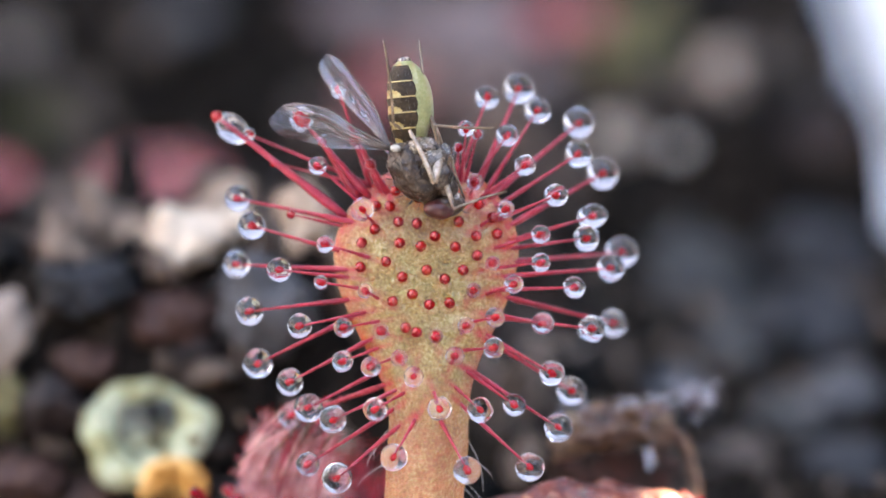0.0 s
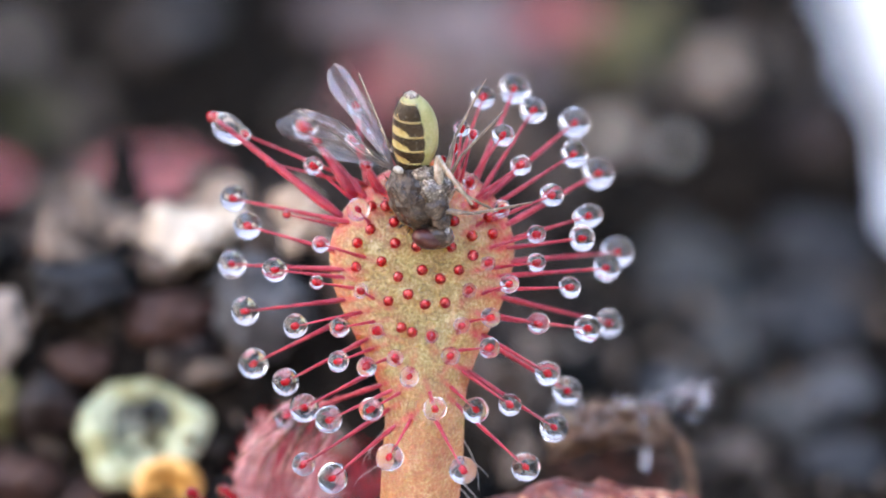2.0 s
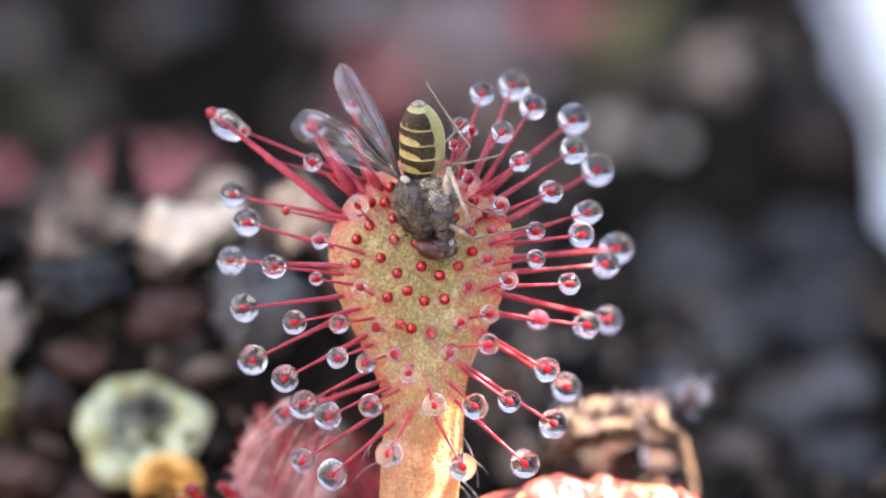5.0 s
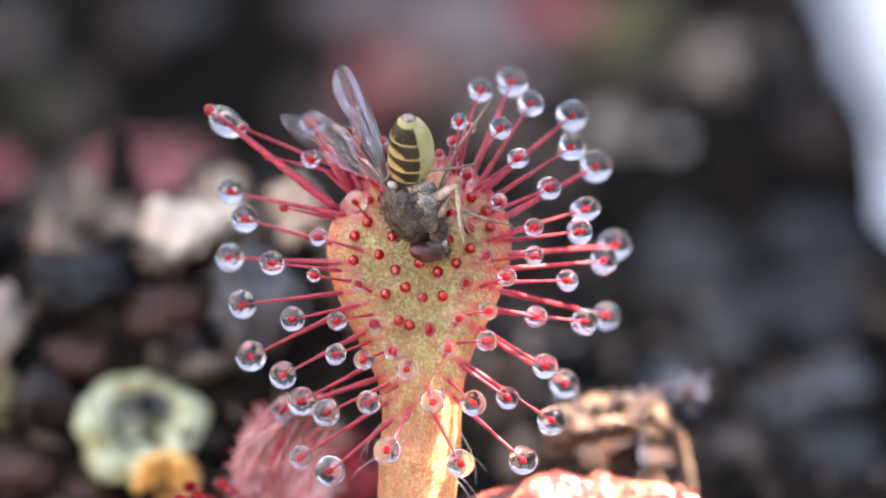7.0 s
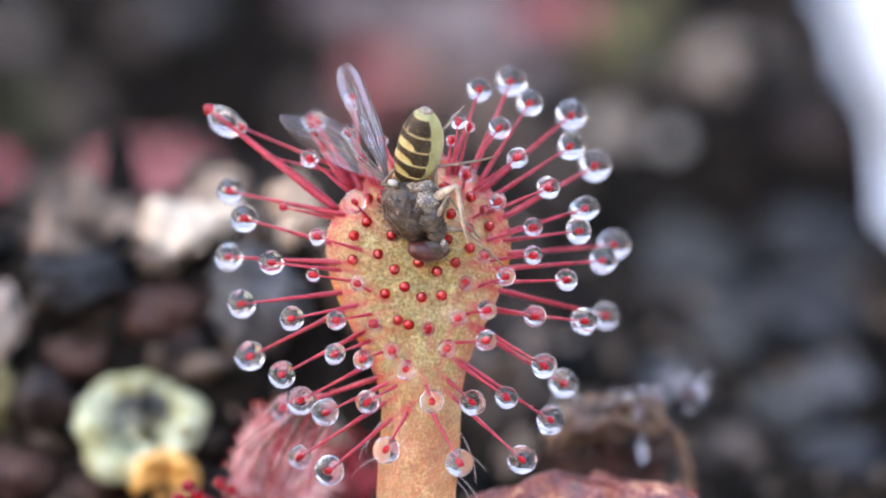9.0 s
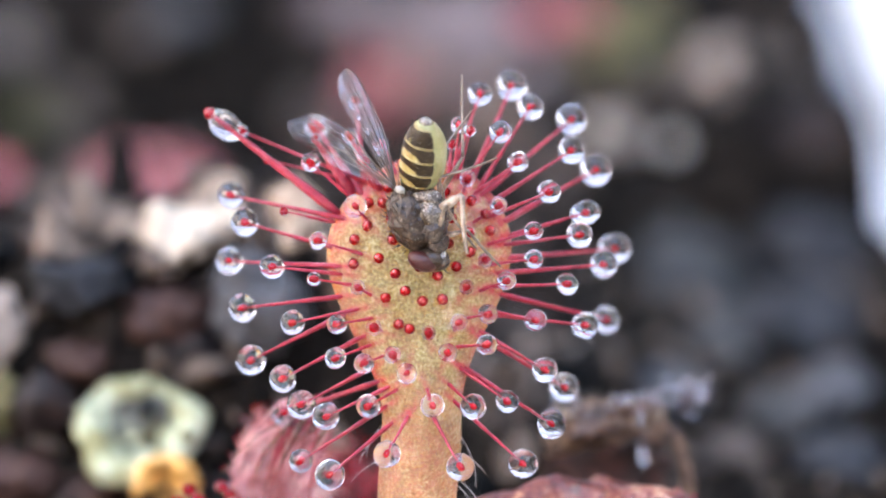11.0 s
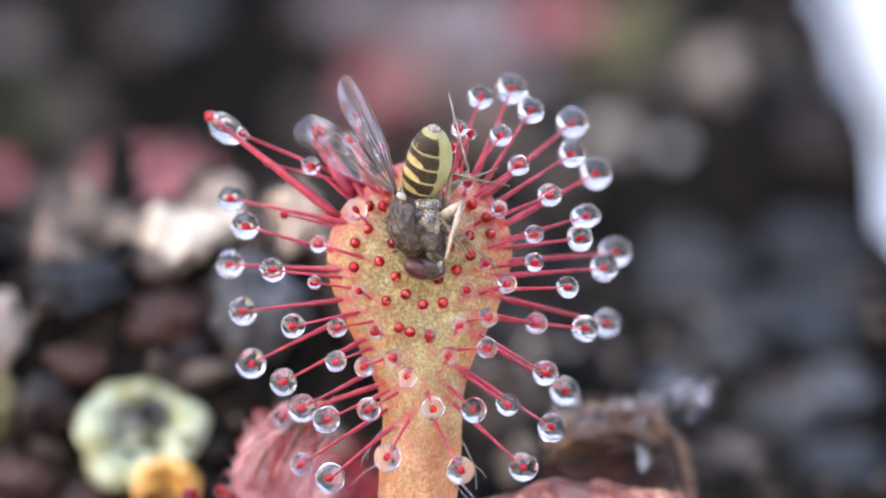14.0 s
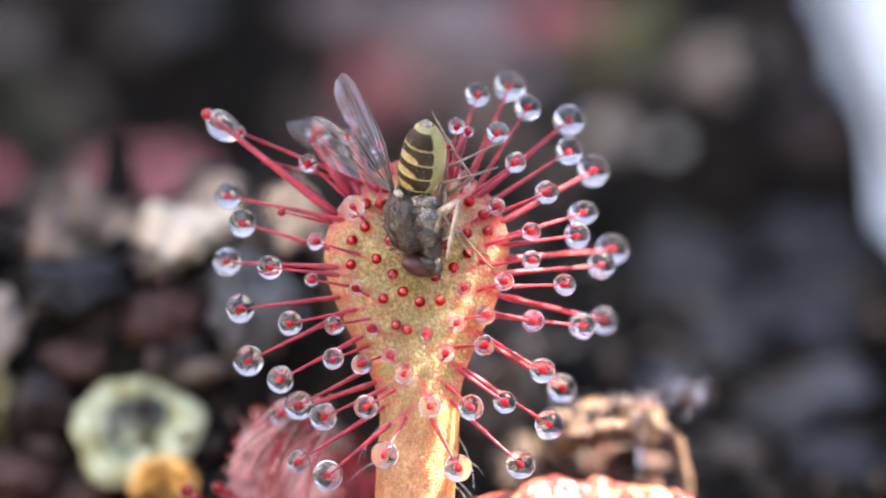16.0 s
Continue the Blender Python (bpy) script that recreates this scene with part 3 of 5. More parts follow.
def build_leaf():
    base = Vector((-0.5, -14.0, 0))
    leaf = thing("sundew_leaf", "green and red sundew leaf fringed with sticky tentacles", "carnivorous plant", LEAF @ shift(*base))
    off = shift(*-base)
    # the fringe on one side
    for a in ((421, 352, 24, 600, 395, -0.8), (446, 400, 25, 600, 445, -0.3), (418, 468, 25, 600, 478, -0.8), (494, 478, 22, 610, 492, 0.5),
              (442, 551, 26, 615, 530, -0.1), (530, 577, 22, 630, 552, 0.6), (456, 644, 27, 622, 560, -0.1), (608, 580, 18, 665, 568, 1.0),
              (513, 676, 25, 650, 597, 0.3), (606, 640, 19, 670, 615, 0.9), (656, 649, 18, 700, 632, 1.2), (546, 722, 26, 665, 655, 0.5)):
        tentacle(leaf, off, *a)
    for a in ((517, 737, 26, 660, 680, -1.6), (590, 743, 24, 695, 688, 0.8), (663, 725, 21, 720, 692, 1.2), (545, 822, 21, 655, 722, 0.4),
              (596, 846, 27, 705, 750, 1.0), (697, 809, 24, 737, 738, 1.6), (575, 432, 16, 640, 458, 0.7), (568, 500, 13, 640, 512, 0.8),
              (646, 515, 13, 672, 530, 0.9), (562, 294, 17, 625, 365, 0.3), (641, 371, 21, 662, 398, 0.7), (515, 380, 8, 560, 400, 0.0)):
        tentacle(leaf, off, *a)
    long_one = tentacle(leaf, off, 384, 207, 10, 612, 385, -0.9, thick=1.5, gland=2.0)
    shared("droplet", DROPS[1], long_one, Matrix.Translation(at_depth(411, 228, -0.9) * MM) @ aim((-0.8, 0.6, 0)) @ Matrix.Diagonal((0.5, 0.38, 0.38, 1)), "clear sticky droplet")
    tentacle(leaf, off, 440, 238, 12, 600, 330, -0.9, thick=0.8)
    # behind the fly, stuck to its wings
    for a, gland in (((535, 212, 22, 628, 352, -0.3, 1.5), 2.0), ((599, 160, 15, 655, 335, -0.5, 1.0), 1.0)):
        st = tentacle(leaf, off, *a, gland=gland)
        PULLED.append((st, off, ROOTS[-1][0], at_depth(a[0], a[1], a[5])))
    for a in ((570, 252, 8, 636, 350, -0.3, 3.0),
              (632, 248, 15, 668, 340, 0.0, 2.4), (655, 292, 12, 685, 345, 0.3, 2.0), (812, 262, 10, 806, 328, 0.0, 1.4), (790, 285, 9, 785, 320, -0.2, 1.4), (690, 262, 10, 715, 318, -0.5, 1.3), (745, 268, 10, 750, 315, -0.6, 1.3), (486, 289, 8, 540, 330, -0.7, 0.8)):
        tentacle(leaf, off, *a)
    # the fringe on the other side
    for a in ((862, 173, 22, 808, 325, -0.8), (918, 158, 28, 850, 338, -1.5, 1.2), (951, 196, 24, 862, 345, -0.8), (1024, 218, 28, 885, 355, -1.5, 1.2),
              (898, 240, 20, 832, 335, 0.1), (1023, 273, 24, 890, 370, -0.6), (929, 293, 19, 862, 352, 0.3), (1067, 307, 29, 905, 400, -1.6, 1.2),
              (984, 346, 21, 890, 395, 0.3), (1038, 422, 23, 910, 440, -0.2), (957, 415, 17, 880, 440, 0.7), (1100, 447, 29, 915, 465, -2.2)):
        tentacle(leaf, off, *a)
    tentacle(leaf, off, 1048, 383, 22, 915, 425, -0.6, squash=1.25)
    for a in ((1080, 475, 25, 918, 490, -0.8), (957, 465, 17, 890, 475, 0.7), (909, 503, 17, 862, 522, 1.0), (1016, 509, 20, 915, 513, 0.2),
              (1085, 572, 25, 910, 525, -2.2), (1047, 582, 24, 900, 560, -0.3), (960, 573, 20, 890, 553, 0.4), (876, 562, 18, 835, 570, 1.2),
              (874, 616, 19, 828, 620, 1.2), (977, 661, 23, 870, 590, 0.3), (1011, 692, 26, 872, 598, -1.0), (910, 717, 21, 838, 655, 0.8)):
        tentacle(leaf, off, *a)
    for a in ((988, 757, 26, 835, 655, 0.5), (850, 726, 23, 803, 682, 1.3), (938, 827, 26, 820, 712, 0.8), (827, 833, 25, 775, 735, 1.6),
              (778, 724, 21, 767, 690, 1.5), (825, 228, 15, 815, 325, 0.3), (840, 322, 15, 832, 348, 0.6), (895, 370, 16, 865, 402, 0.8),
              (845, 238, 10, 822, 325, 0.2), (825, 577, 15, 815, 592, 1.0), (805, 630, 17, 800, 642, 1.2), (732, 667, 18, 735, 654, 1.3)):
        tentacle(leaf, off, *a)
    for a in ((707, 634, 15, 712, 640, 1.1, 1.0, 1.25), (674, 586, 14, 690, 592, 0.9, 1.0, 1.25), (771, 595, 13, 772, 602, 0.9, 1.0, 1.25), (838, 514, 13, 832, 524, 0.8), (872, 466, 13, 862, 474, 0.8)):
        tentacle(leaf, off, *a)
    # short glands on the face of the blade, hardly wetted
    for gx, gy in FACE_DOTS:
        z = face_z((gx - 784) / 65, (441 - gy) / 65) + 0.36
        tentacle(leaf, off, gx, gy, 9.8, gx + (gx - 755) * -0.03, gy + 9, z, thick=0.8, gland=1.7, bead=RUBY)
    build_blade(leaf, off)
    # beads of mucilage strung along one stalk
    bead = random.Random(77)
    for i in range(34):
        q = 3 + 9.5 * (i + bead.random()) / 34
        line = PATHS[988, 757]
        p = line[int(q)].lerp(line[int(q) + 1], q % 1) + Vector((bead.uniform(-0.03, 0.03), bead.uniform(-0.01, 0.05), bead.uniform(0.02, 0.06)))
        s = bead.uniform(0.018, 0.036)
        shared("bead", DROPS[i % 4], leaf, off @ Matrix.Translation(p * MM) @ Matrix.Diagonal((s, s, s, 1)), "tiny bead of mucilage on a stalk")
    # long white hairs at the foot of the petiole
    rnd = random.Random(8)
    for i in range(9):
        y = -4.8 - 4.5 * rnd.random()
        side = 1 if i % 2 else -1
        x = middle(y) + side * half_width(y) * 0.98
        p = Vector((x, y, -0.05))
        d = Vector((side * (0.3 + 0.5 * rnd.random()), -0.5 - 0.9 * rnd.random(), 0.2 * rnd.random()))
        bm = bmesh.new()
        tube(bm, bez([p, p + d * 0.5 + Vector((side * 0.25, 0, 0)), p + d], 6), [0.009, 0.009, 0.008, 0.007, 0.006, 0.005, 0.003], 5)
        part("hair", bm, M_HAIR, leaf, m=off)


build_leaf()


# ---- other plants round the leaf ----
def spoon_leaf(name, label, m, length, width, cup, curl, mat, n_tent, seed, stem=1.5, drop=0.0, category="carnivorous plant", group="", tlen=1.2, face=True, crinkle=1.0, tmat=None, fringe=3, gsize=0.12):
    """A red sundew leaf along local y: a cupped blade on a petiole, with a fringe of gland-tipped tentacles."""
    rnd = random.Random(seed)
    ob = thing(name, label, category, m, group)
    bend = lambda y: Vector((0, y * math.cos(curl * y / length), -y * math.sin(curl * y / length) * 0.6 if y > 0 else 0.25 * y))

    def place(s, y):
        w = width * (math.sqrt(max(0.0, 1 - (2 * y / length - 1) ** 2)) if y > 0 else 0.12)
        w = max(w, width * 0.16 if y < length * 0.3 else 0.01)
        q = bend(y)
        return Vector((s * w, q.y, q.z + cup * s * s * w / width + width * crinkle * (0.09 * noise.noise(Vector((s * w * 1.2 + seed, y * 1.2, 0))) + 0.06 * noise.noise(Vector((s * w * 3.5, y * 3.5, seed))))))

    bm = bmesh.new()
    ys = [-stem + stem * i / 6 for i in range(6)] + [length * 0.5 * (1 - math.cos(math.pi * i / 40)) for i in range(41)]
    top = [[bm.verts.new(place(-1 + k / 16, y)) for k in range(33)] for y in ys]
    low = [[bm.verts.new(place(-1 + k / 16, y) - Vector((0, 0, 0.14 * width * (1.05 - abs(-1 + k / 16))))) for k in range(33)] for y in ys]
    for a, b, c, d in zip(top, top[1:], low, low[1:]):
        for k in range(32):
            bm.faces.new((a[k], a[k + 1], b[k + 1], b[k]))
            bm.faces.new((d[k], d[k + 1], c[k + 1], c[k]))
        bm.faces.new((a[0], b[0], d[0], c[0]))
        bm.faces.new((b[32], a[32], c[32], d[32]))
    bmesh.ops.remove_doubles(bm, verts=bm.verts, dist=0.0005)
    bmesh.ops.recalc_face_normals(bm, faces=bm.faces)
    part("blade", bm, mat, ob)
    for i in range(n_tent):
        if face and i % fringe:
            s, y, out = rnd.uniform(-0.95, 0.95), length * rnd.uniform(0.08, 0.97), Vector((rnd.uniform(-0.7, 0.9), rnd.uniform(0.1, 1.0), rnd.uniform(0.15, 0.5)))
            ln = tlen * rnd.uniform(0.5, 1.3)
        else:
            a = 2 * math.pi * (i + rnd.random() * 0.6) / n_tent
            s, y = math.copysign(0.97, math.sin(a)), length * (0.5 - 0.47 * math.cos(a))
            out = Vector((math.sin(a), -0.75 * math.cos(a), 0.35 + 0.5 * rnd.random()))
            ln = tlen * rnd.uniform(0.25, 0.9)
        p = place(s, y)
        tip = p + out.normalized() * ln
        bm = bmesh.new()
        r = 0.045
        tube(bm, bez([p, p + out * ln * 0.4 + Vector((0, 0, 0.15)), tip], 5), [r, r * 0.85, r * 0.75, r * 0.65, r * 0.6, r * 0.5], 6)
        st = part("tentacle", bm, tmat or M_STALK, ob)
        g = gsize
        w = aim(out)
        shared("gland", GLAND, st, Matrix.Translation(tip * MM) @ w @ Matrix.Diagonal((g, g, g, 1)))
        if drop and rnd.random() < 0.8:
            q = drop * rnd.uniform(0.7, 1.15)
            shared("droplet", DROPS[i % 4], st, Matrix.Translation(tip * MM) @ Matrix.Diagonal((q, q, q, 1)))
    return ob


def place_at(px, py, z, rx=0, ry=0, rz=0):
    return LEAF @ Matrix.Translation(at_depth(px, py, z) * MM) @ pose(0, 0, 0, rx, ry, rz)


def build_near_leaves():
    hairy = spoon_leaf("red_sundew_leaf", "red hairy sundew leaf drooping beside the petiole", place_at(450, 985, -3.4, -28, 18, -34), 4.9, 1.55, 0.5, 0.5, M_PINK, 270, 11,
               stem=5, tlen=0.75, tmat=M_PINK, fringe=9, gsize=0.035)
    # dry fibres lying across it
    rnd = random.Random(40)
    inv = hairy.matrix_basis.inverted()
    for i in range(44):
        a = at_depth(rnd.uniform(500, 610), rnd.uniform(700, 770), rnd.uniform(-2.4, -1.4))
        b = a + Vector((rnd.uniform(-1.6, -0.3), rnd.uniform(-2.2, -0.9), rnd.uniform(-0.2, 0.4)))
        c = a.lerp(b, 0.5) + Vector((rnd.uniform(-0.5, 0.1), rnd.uniform(-0.1, 0.5), 0.2))
        bm = bmesh.new()
        r = rnd.uniform(0.02, 0.045)
        tube(bm, [(inv @ LEAF @ (p * MM)) / MM for p in bez([a, c, b], 8)], [r * (1.2 - 0.09 * k) for k in range(9)], 5)
        part("fibre", bm, (M_STALK, M_PINK, M_DEAD)[i % 3], hairy, "dry pinkish-brown fibre")
    for px, py in ((347, 872), (362, 890), (404, 868), (418, 880), (330, 894)):
        tip, foot = at_depth(px, py, -2.6), at_depth(px + 60, py + 40, -3.0)
        bm = bmesh.new()
        tube(bm, [(inv @ LEAF @ (foot.lerp(tip, k / 4) * MM)) / MM for k in range(5)], [0.06, 0.055, 0.05, 0.045, 0.04], 6)
        st = part("tentacle", bm, M_STALK, hairy)
        shared("gland", GLAND, st, inv @ LEAF @ Matrix.Translation(tip * MM) @ aim(tip - foot) @ Matrix.Diagonal((0.13, 0.13, 0.13, 1)))
        shared("droplet", DROPS[px % 4], st, inv @ LEAF @ Matrix.Translation(tip * MM) @ Matrix.Diagonal((0.2, 0.17, 0.17, 1)))
    # blade near-black, so the gap's shade beside the petiole is in its colour
    spoon_leaf("red_sundew_leaf", "dark reddish sundew leaf behind the petiole, darkened to read as a shaded gap", place_at(620, 965, -5.0, -40, -10, 12), 3.6, 1.3, 0.4, 0.5, M_GAP_AND_HAIR, 70, 14,
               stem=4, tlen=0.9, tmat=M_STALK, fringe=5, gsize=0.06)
    wet = spoon_leaf("red_sundew_leaf", "wet crinkled red sundew leaf lying low", place_at(1250, 914, -2.0, -66, 0, 0) @ pose(0, 0, 0, 0, 0, 86), 5.8, 1.5, 0.3, 0.25, M_WET, 9, 12,
               stem=4, tlen=0.15, drop=0.1, crinkle=2.8, gsize=0.05)
    build_wet_bits(wet)


def build_wet_bits(leaf):
    """Wet crumpled folds and droplets along the low red leaf."""
    rnd = random.Random(61)
    inv = leaf.matrix_basis.inverted()
    # the crumpled crest of the blade, from its near edge over the top to its far edge
    xs, tops = (840, 900, 950, 1000, 1060, 1120, 1180, 1250, 1290), (900, 880, 860, 850, 855, 866, 872, 894, 918)
    bm = bmesh.new()
    rows = []
    for i in range(91):
        px = 840 + 5 * i
        py = float(np.interp(px, xs, tops))
        ring = []
        for k in range(25):
            a = radians(-70 + 220 * k / 24)
            q = at_depth(px, py, -2.0) + Vector((0, 0.9 * math.sin(a) - 0.9, 0.9 * math.cos(a)))
            n = Vector((q.x, k * 0.16, 3.0))
            q += Vector((0.12 * noise.noise(n * 2.2), 1, 0.6)) * (0.36 * noise.noise(n * 0.9) + 0.1 * abs(noise.noise(n * 2.3)) - 0.06)
            ring.append(bm.verts.new((inv @ LEAF @ (q * MM)) / MM))
        rows.append(ring)
    for a, b in zip(rows, rows[1:]):
        for k in range(24):
            bm.faces.new((a[k], a[k + 1], b[k + 1], b[k]))
    bmesh.ops.recalc_face_normals(bm, faces=bm.faces)
    bmesh.ops.solidify(bm, geom=bm.faces[:], thickness=0.06)
    part("fold", bm, M_WET, leaf, "wet crumpled crest of the leaf")
    for i in range(14):
        p = at_depth(rnd.uniform(940, 1220), rnd.uniform(868, 888), rnd.uniform(-1.3, -1.1))
        k = rnd.uniform(0.02, 0.05)
        shared("droplet", DROPS[i % 4], leaf, inv @ LEAF @ Matrix.Translation(p * MM) @ Matrix.Diagonal((k, k, k, 1)))


def build_dead_leaf():
    ob = thing("dead_leaf", "curled brown dead sundew leaf with a pale tan edge", "dead leaf", place_at(1230, 870, -5.5))
    bm = bmesh.new()
    n, rows = 14, []
    for i in range(21):
        s = i / 20
        c = Vector((-4.0 + 3.3 * s, 0.6 + 1.15 * math.sin(math.pi * (0.15 + 0.6 * s)), 0.3 * math.sin(4 * s)))
        ring = []
        for k in range(n + 1):
            a = radians(-60 + 215 * k / n)
            r = (0.3 + 0.35 * math.sin(math.pi * min(1, s * 0.9 + 0.1))) * (1 + 0.6 * noise.noise(Vector((s * 4, k * 0.4, 1))) + 0.5 * noise.noise(Vector((s * 15, k * 1.1, 7))))
            ring.append(bm.verts.new(c + Vector((0.25 * noise.noise(Vector((s * 6, k * 0.5, 5))), r * math.sin(a), r * math.cos(a)))))
        rows.append(ring)
    for a, b in zip(rows, rows[1:]):
        for k in range(n):
            bm.faces.new((a[k], a[k + 1], b[k + 1], b[k]))
    bmesh.ops.recalc_face_normals(bm, faces=bm.faces)
    bmesh.ops.solidify(bm, geom=bm.faces[:], thickness=0.09)
    part("blade", bm, M_DEAD, ob)
    # a dark blob fills the hollow; its shade is put into the colour
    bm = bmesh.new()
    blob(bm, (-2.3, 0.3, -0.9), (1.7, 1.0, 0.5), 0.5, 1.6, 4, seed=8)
    part("inner_hollow", bm, M_GAP_AND_HAIR, ob, "dark reddish-brown blob coloured as the shaded hollow under the arch")
    bm = bmesh.new()
    tube(bm, bez([Vector((-0.9, 1.7, 0)), Vector((-0.1, 1.9, 0.2)), Vector((0.3, 0.6, 0.2)), Vector((0.2, -3.5, -1.5)), Vector((0, -8, -3))], 20),
         [0.17 + 0.03 * math.sin(i * 1.7) for i in range(21)], 8)
    part("stalk", bm, M_DEAD, ob)
    rnd = random.Random(31)
    for i in range(64):
        s = i / 63
        p = Vector((-3.9 + 3.1 * s + rnd.uniform(-0.12, 0.12), 1.75 + 0.35 * math.sin(math.pi * s) + 0.35 * s + rnd.uniform(-0.25, 0.2), rnd.uniform(0.0, 0.7)))
        bm = bmesh.new()
        blob(bm, p, (rnd.uniform(0.06, 0.19), rnd.uniform(0.05, 0.12), rnd.uniform(0.08, 0.15)), 0.7, 1.9, 2, Euler((0, 0, rnd.uniform(-0.8, 0.8))).to_matrix(), i)
        part("crumb", bm, (M_DEAD, M_CRUST, M_CRUST, M_DEAD, M_CRUST, M_WET)[i % 6], ob, "pale tan crust on the dead leaf")
    for i in range(80):
        tuft = i > 42
        p = Vector((rnd.gauss(0.05, 0.28), rnd.gauss(2.75, 0.25), rnd.uniform(-0.3, 0.3))) if tuft else Vector((rnd.uniform(-3.9, -0.8), rnd.gauss(2.15, 0.22), rnd.uniform(0.4, 0.9)))
        shared("droplet", DROPS[i % 4], ob, Matrix.Translation(p * MM) @ Matrix.Diagonal((0.075, 0.075, 0.075, 1)))
    for i in range(46):
        p = Vector((rnd.uniform(-2.9, 0.5), 0, rnd.uniform(0.1, 0.8)))
        p.y = 2.3 + 0.14 * (p.x + 2.9) + rnd.gauss(0, 0.16)
        k = rnd.uniform(0.06, 0.12)
        shared("droplet", DROPS[i % 4], ob, Matrix.Translation(p * MM) @ Matrix.Diagonal((k, k, k, 1)))
    for i in range(22):
        p = Vector((rnd.gauss(-0.1, 0.1), 2.2, 0))
        q = Vector((rnd.gauss(0.05, 0.3), rnd.gauss(2.75, 0.22), rnd.uniform(-0.3, 0.3)))
        bm = bmesh.new()
        tube(bm, bez([p, p.lerp(q, 0.5) + Vector((0.1, 0, 0.1)), q], 4), [0.03, 0.025, 0.02, 0.016, 0.012], 4)
        part("hair", bm, M_GAP_AND_HAIR, ob)
    for i, (x, y, z) in enumerate(((-1.9, 2.5, 0.4), (-1.35, 1.25, 0.8), (-1.3, 0.9, 0.8))):
        bm = bmesh.new()
        blob(bm, (x, y, z), (0.12, 0.13 if i < 1 else 0.3, 0.12), 0.3, 2, 3, seed=i)
        part("droplet", bm, M_MUCILAGE, ob, "old clear droplet")


def build_lichen():
    ob = thing("lichen_cup", "pale grey-green cup lichen with a dark hollow", "lichen", place_at(258, 765, -8.2))
    # the cup opens towards the sky and the lens
    prof = [(0.0, -0.75), (0.5, -0.72), (0.85, -0.5), (1.02, -0.2), (1.15, 0.05), (1.32, 0.2), (1.58, 0.22), (1.76, 0.08), (1.8, -0.12), (1.68, -0.45), (1.3, -0.95), (0.9, -1.6), (0.6, -2.3)]
    bm = bmesh.new()
    rows, n = [], 48
    for j, (r, h) in enumerate(prof):
        ring = []
        for k in range(n):
            a = 2 * math.pi * k / n
            q = 1 + 0.03 * math.sin(3 * a + 0.6) + 0.14 * noise.noise(Vector((math.cos(a) * 2, math.sin(a) * 2, j * 0.3)))
            ring.append(bm.verts.new((r * q * math.cos(a), r * q * math.sin(a) * 0.95, h + 0.1 * (r > 1) * math.sin(4 * a + 1))))
        rows.append(ring)
    for a, b in zip(rows, rows[1:]):
        for k in range(n):
            bm.faces.new((a[k], a[(k + 1) % n], b[(k + 1) % n], b[k]))
    bmesh.ops.remove_doubles(bm, verts=rows[0], dist=0.001)
    bmesh.ops.recalc_face_normals(bm, faces=bm.faces)
    bmesh.ops.rotate(bm, cent=(0, 0, 0), matrix=Matrix.Rotation(radians(-28), 3, "X"), verts=bm.verts)
    part("cup", bm, M_CUP, ob)
    bm = bmesh.new()
    blob(bm, (0, 0.18, -0.62), (1.0, 0.95, 0.35), 0.5, 1.9, 4, seed=2)
    part("hollow", bm, M_HOLLOW, ob, "dark mottled floor of the cup")
    rnd = random.Random(52)
    for i in range(26):
        a, r = rnd.uniform(0, 6.28), rnd.uniform(0.35, 1.65)
        bm = bmesh.new()
        k = rnd.uniform(0.09, 0.24)
        blob(bm, (r * math.cos(a), r * math.sin(a) * 0.95 + 0.1, (0.16 if r > 1.15 else -0.3 - 0.1 * rnd.random()) - 0.47 * r * math.sin(a) * 0.95), (k * 1.2, k, k * 0.7), 0.5, 2.0, 2, seed=i)
        part("granule", bm, M_CUP if i % 3 else M_OLIVE, ob)
    bm = bmesh.new()
    tube(bm, bez([Vector((-0.1, -0.9, -1.9)), Vector((-0.5, -2.2, -2.2)), Vector((-0.6, -3.2, -2.2)), Vector((-0.6, -6.0, -2.4))], 12), [0.75 - 0.02 * i + 0.06 * math.sin(i * 2) for i in range(13)], 14)
    part("stem", bm, M_CUP, ob)
    # a bright orange leaf tip in front of it
    ob = thing("withered_leaf", "small orange-brown withered leaf, curled like a hood", "dead leaf", place_at(305, 862, -6.7))
    bm = bmesh.new()
    rows = []
    prof = ((1.0, -0.9), (1.05, -0.3), (1.0, 0.2), (0.88, 0.32), (0.7, 0.24), (0.52, 0.08), (0.35, -0.12), (0.08, -0.25))
    for j, (r, z) in enumerate(prof):
        ring = []
        for k in range(29):
            b = radians(-115 + 230 * k / 28)
            q = r * 0.92 * (1 + 0.14 * noise.noise(Vector((j * 0.5, k * 0.3, 2))))
            ring.append(bm.verts.new((q * math.sin(b), q * math.cos(b) * 0.95 - 0.05, z + 0.1 * math.sin(k * 0.7))))
        rows.append(ring)
    for a, b in zip(rows, rows[1:]):
        for k in range(28):
            bm.faces.new((a[k], a[k + 1], b[k + 1], b[k]))
    bmesh.ops.recalc_face_normals(bm, faces=bm.faces)
    bmesh.ops.solidify(bm, geom=bm.faces[:], thickness=0.08)
    part("hood", bm, M_ORANGE, ob)
    bm = bmesh.new()
    tube(bm, bez([Vector((0, -0.3, -0.9)), Vector((-0.2, -1.5, -1.0)), Vector((-0.2, -5.5, -1.2))], 8), [0.3] * 9, 10)
    part("stalk", bm, M_ORANGE, ob)


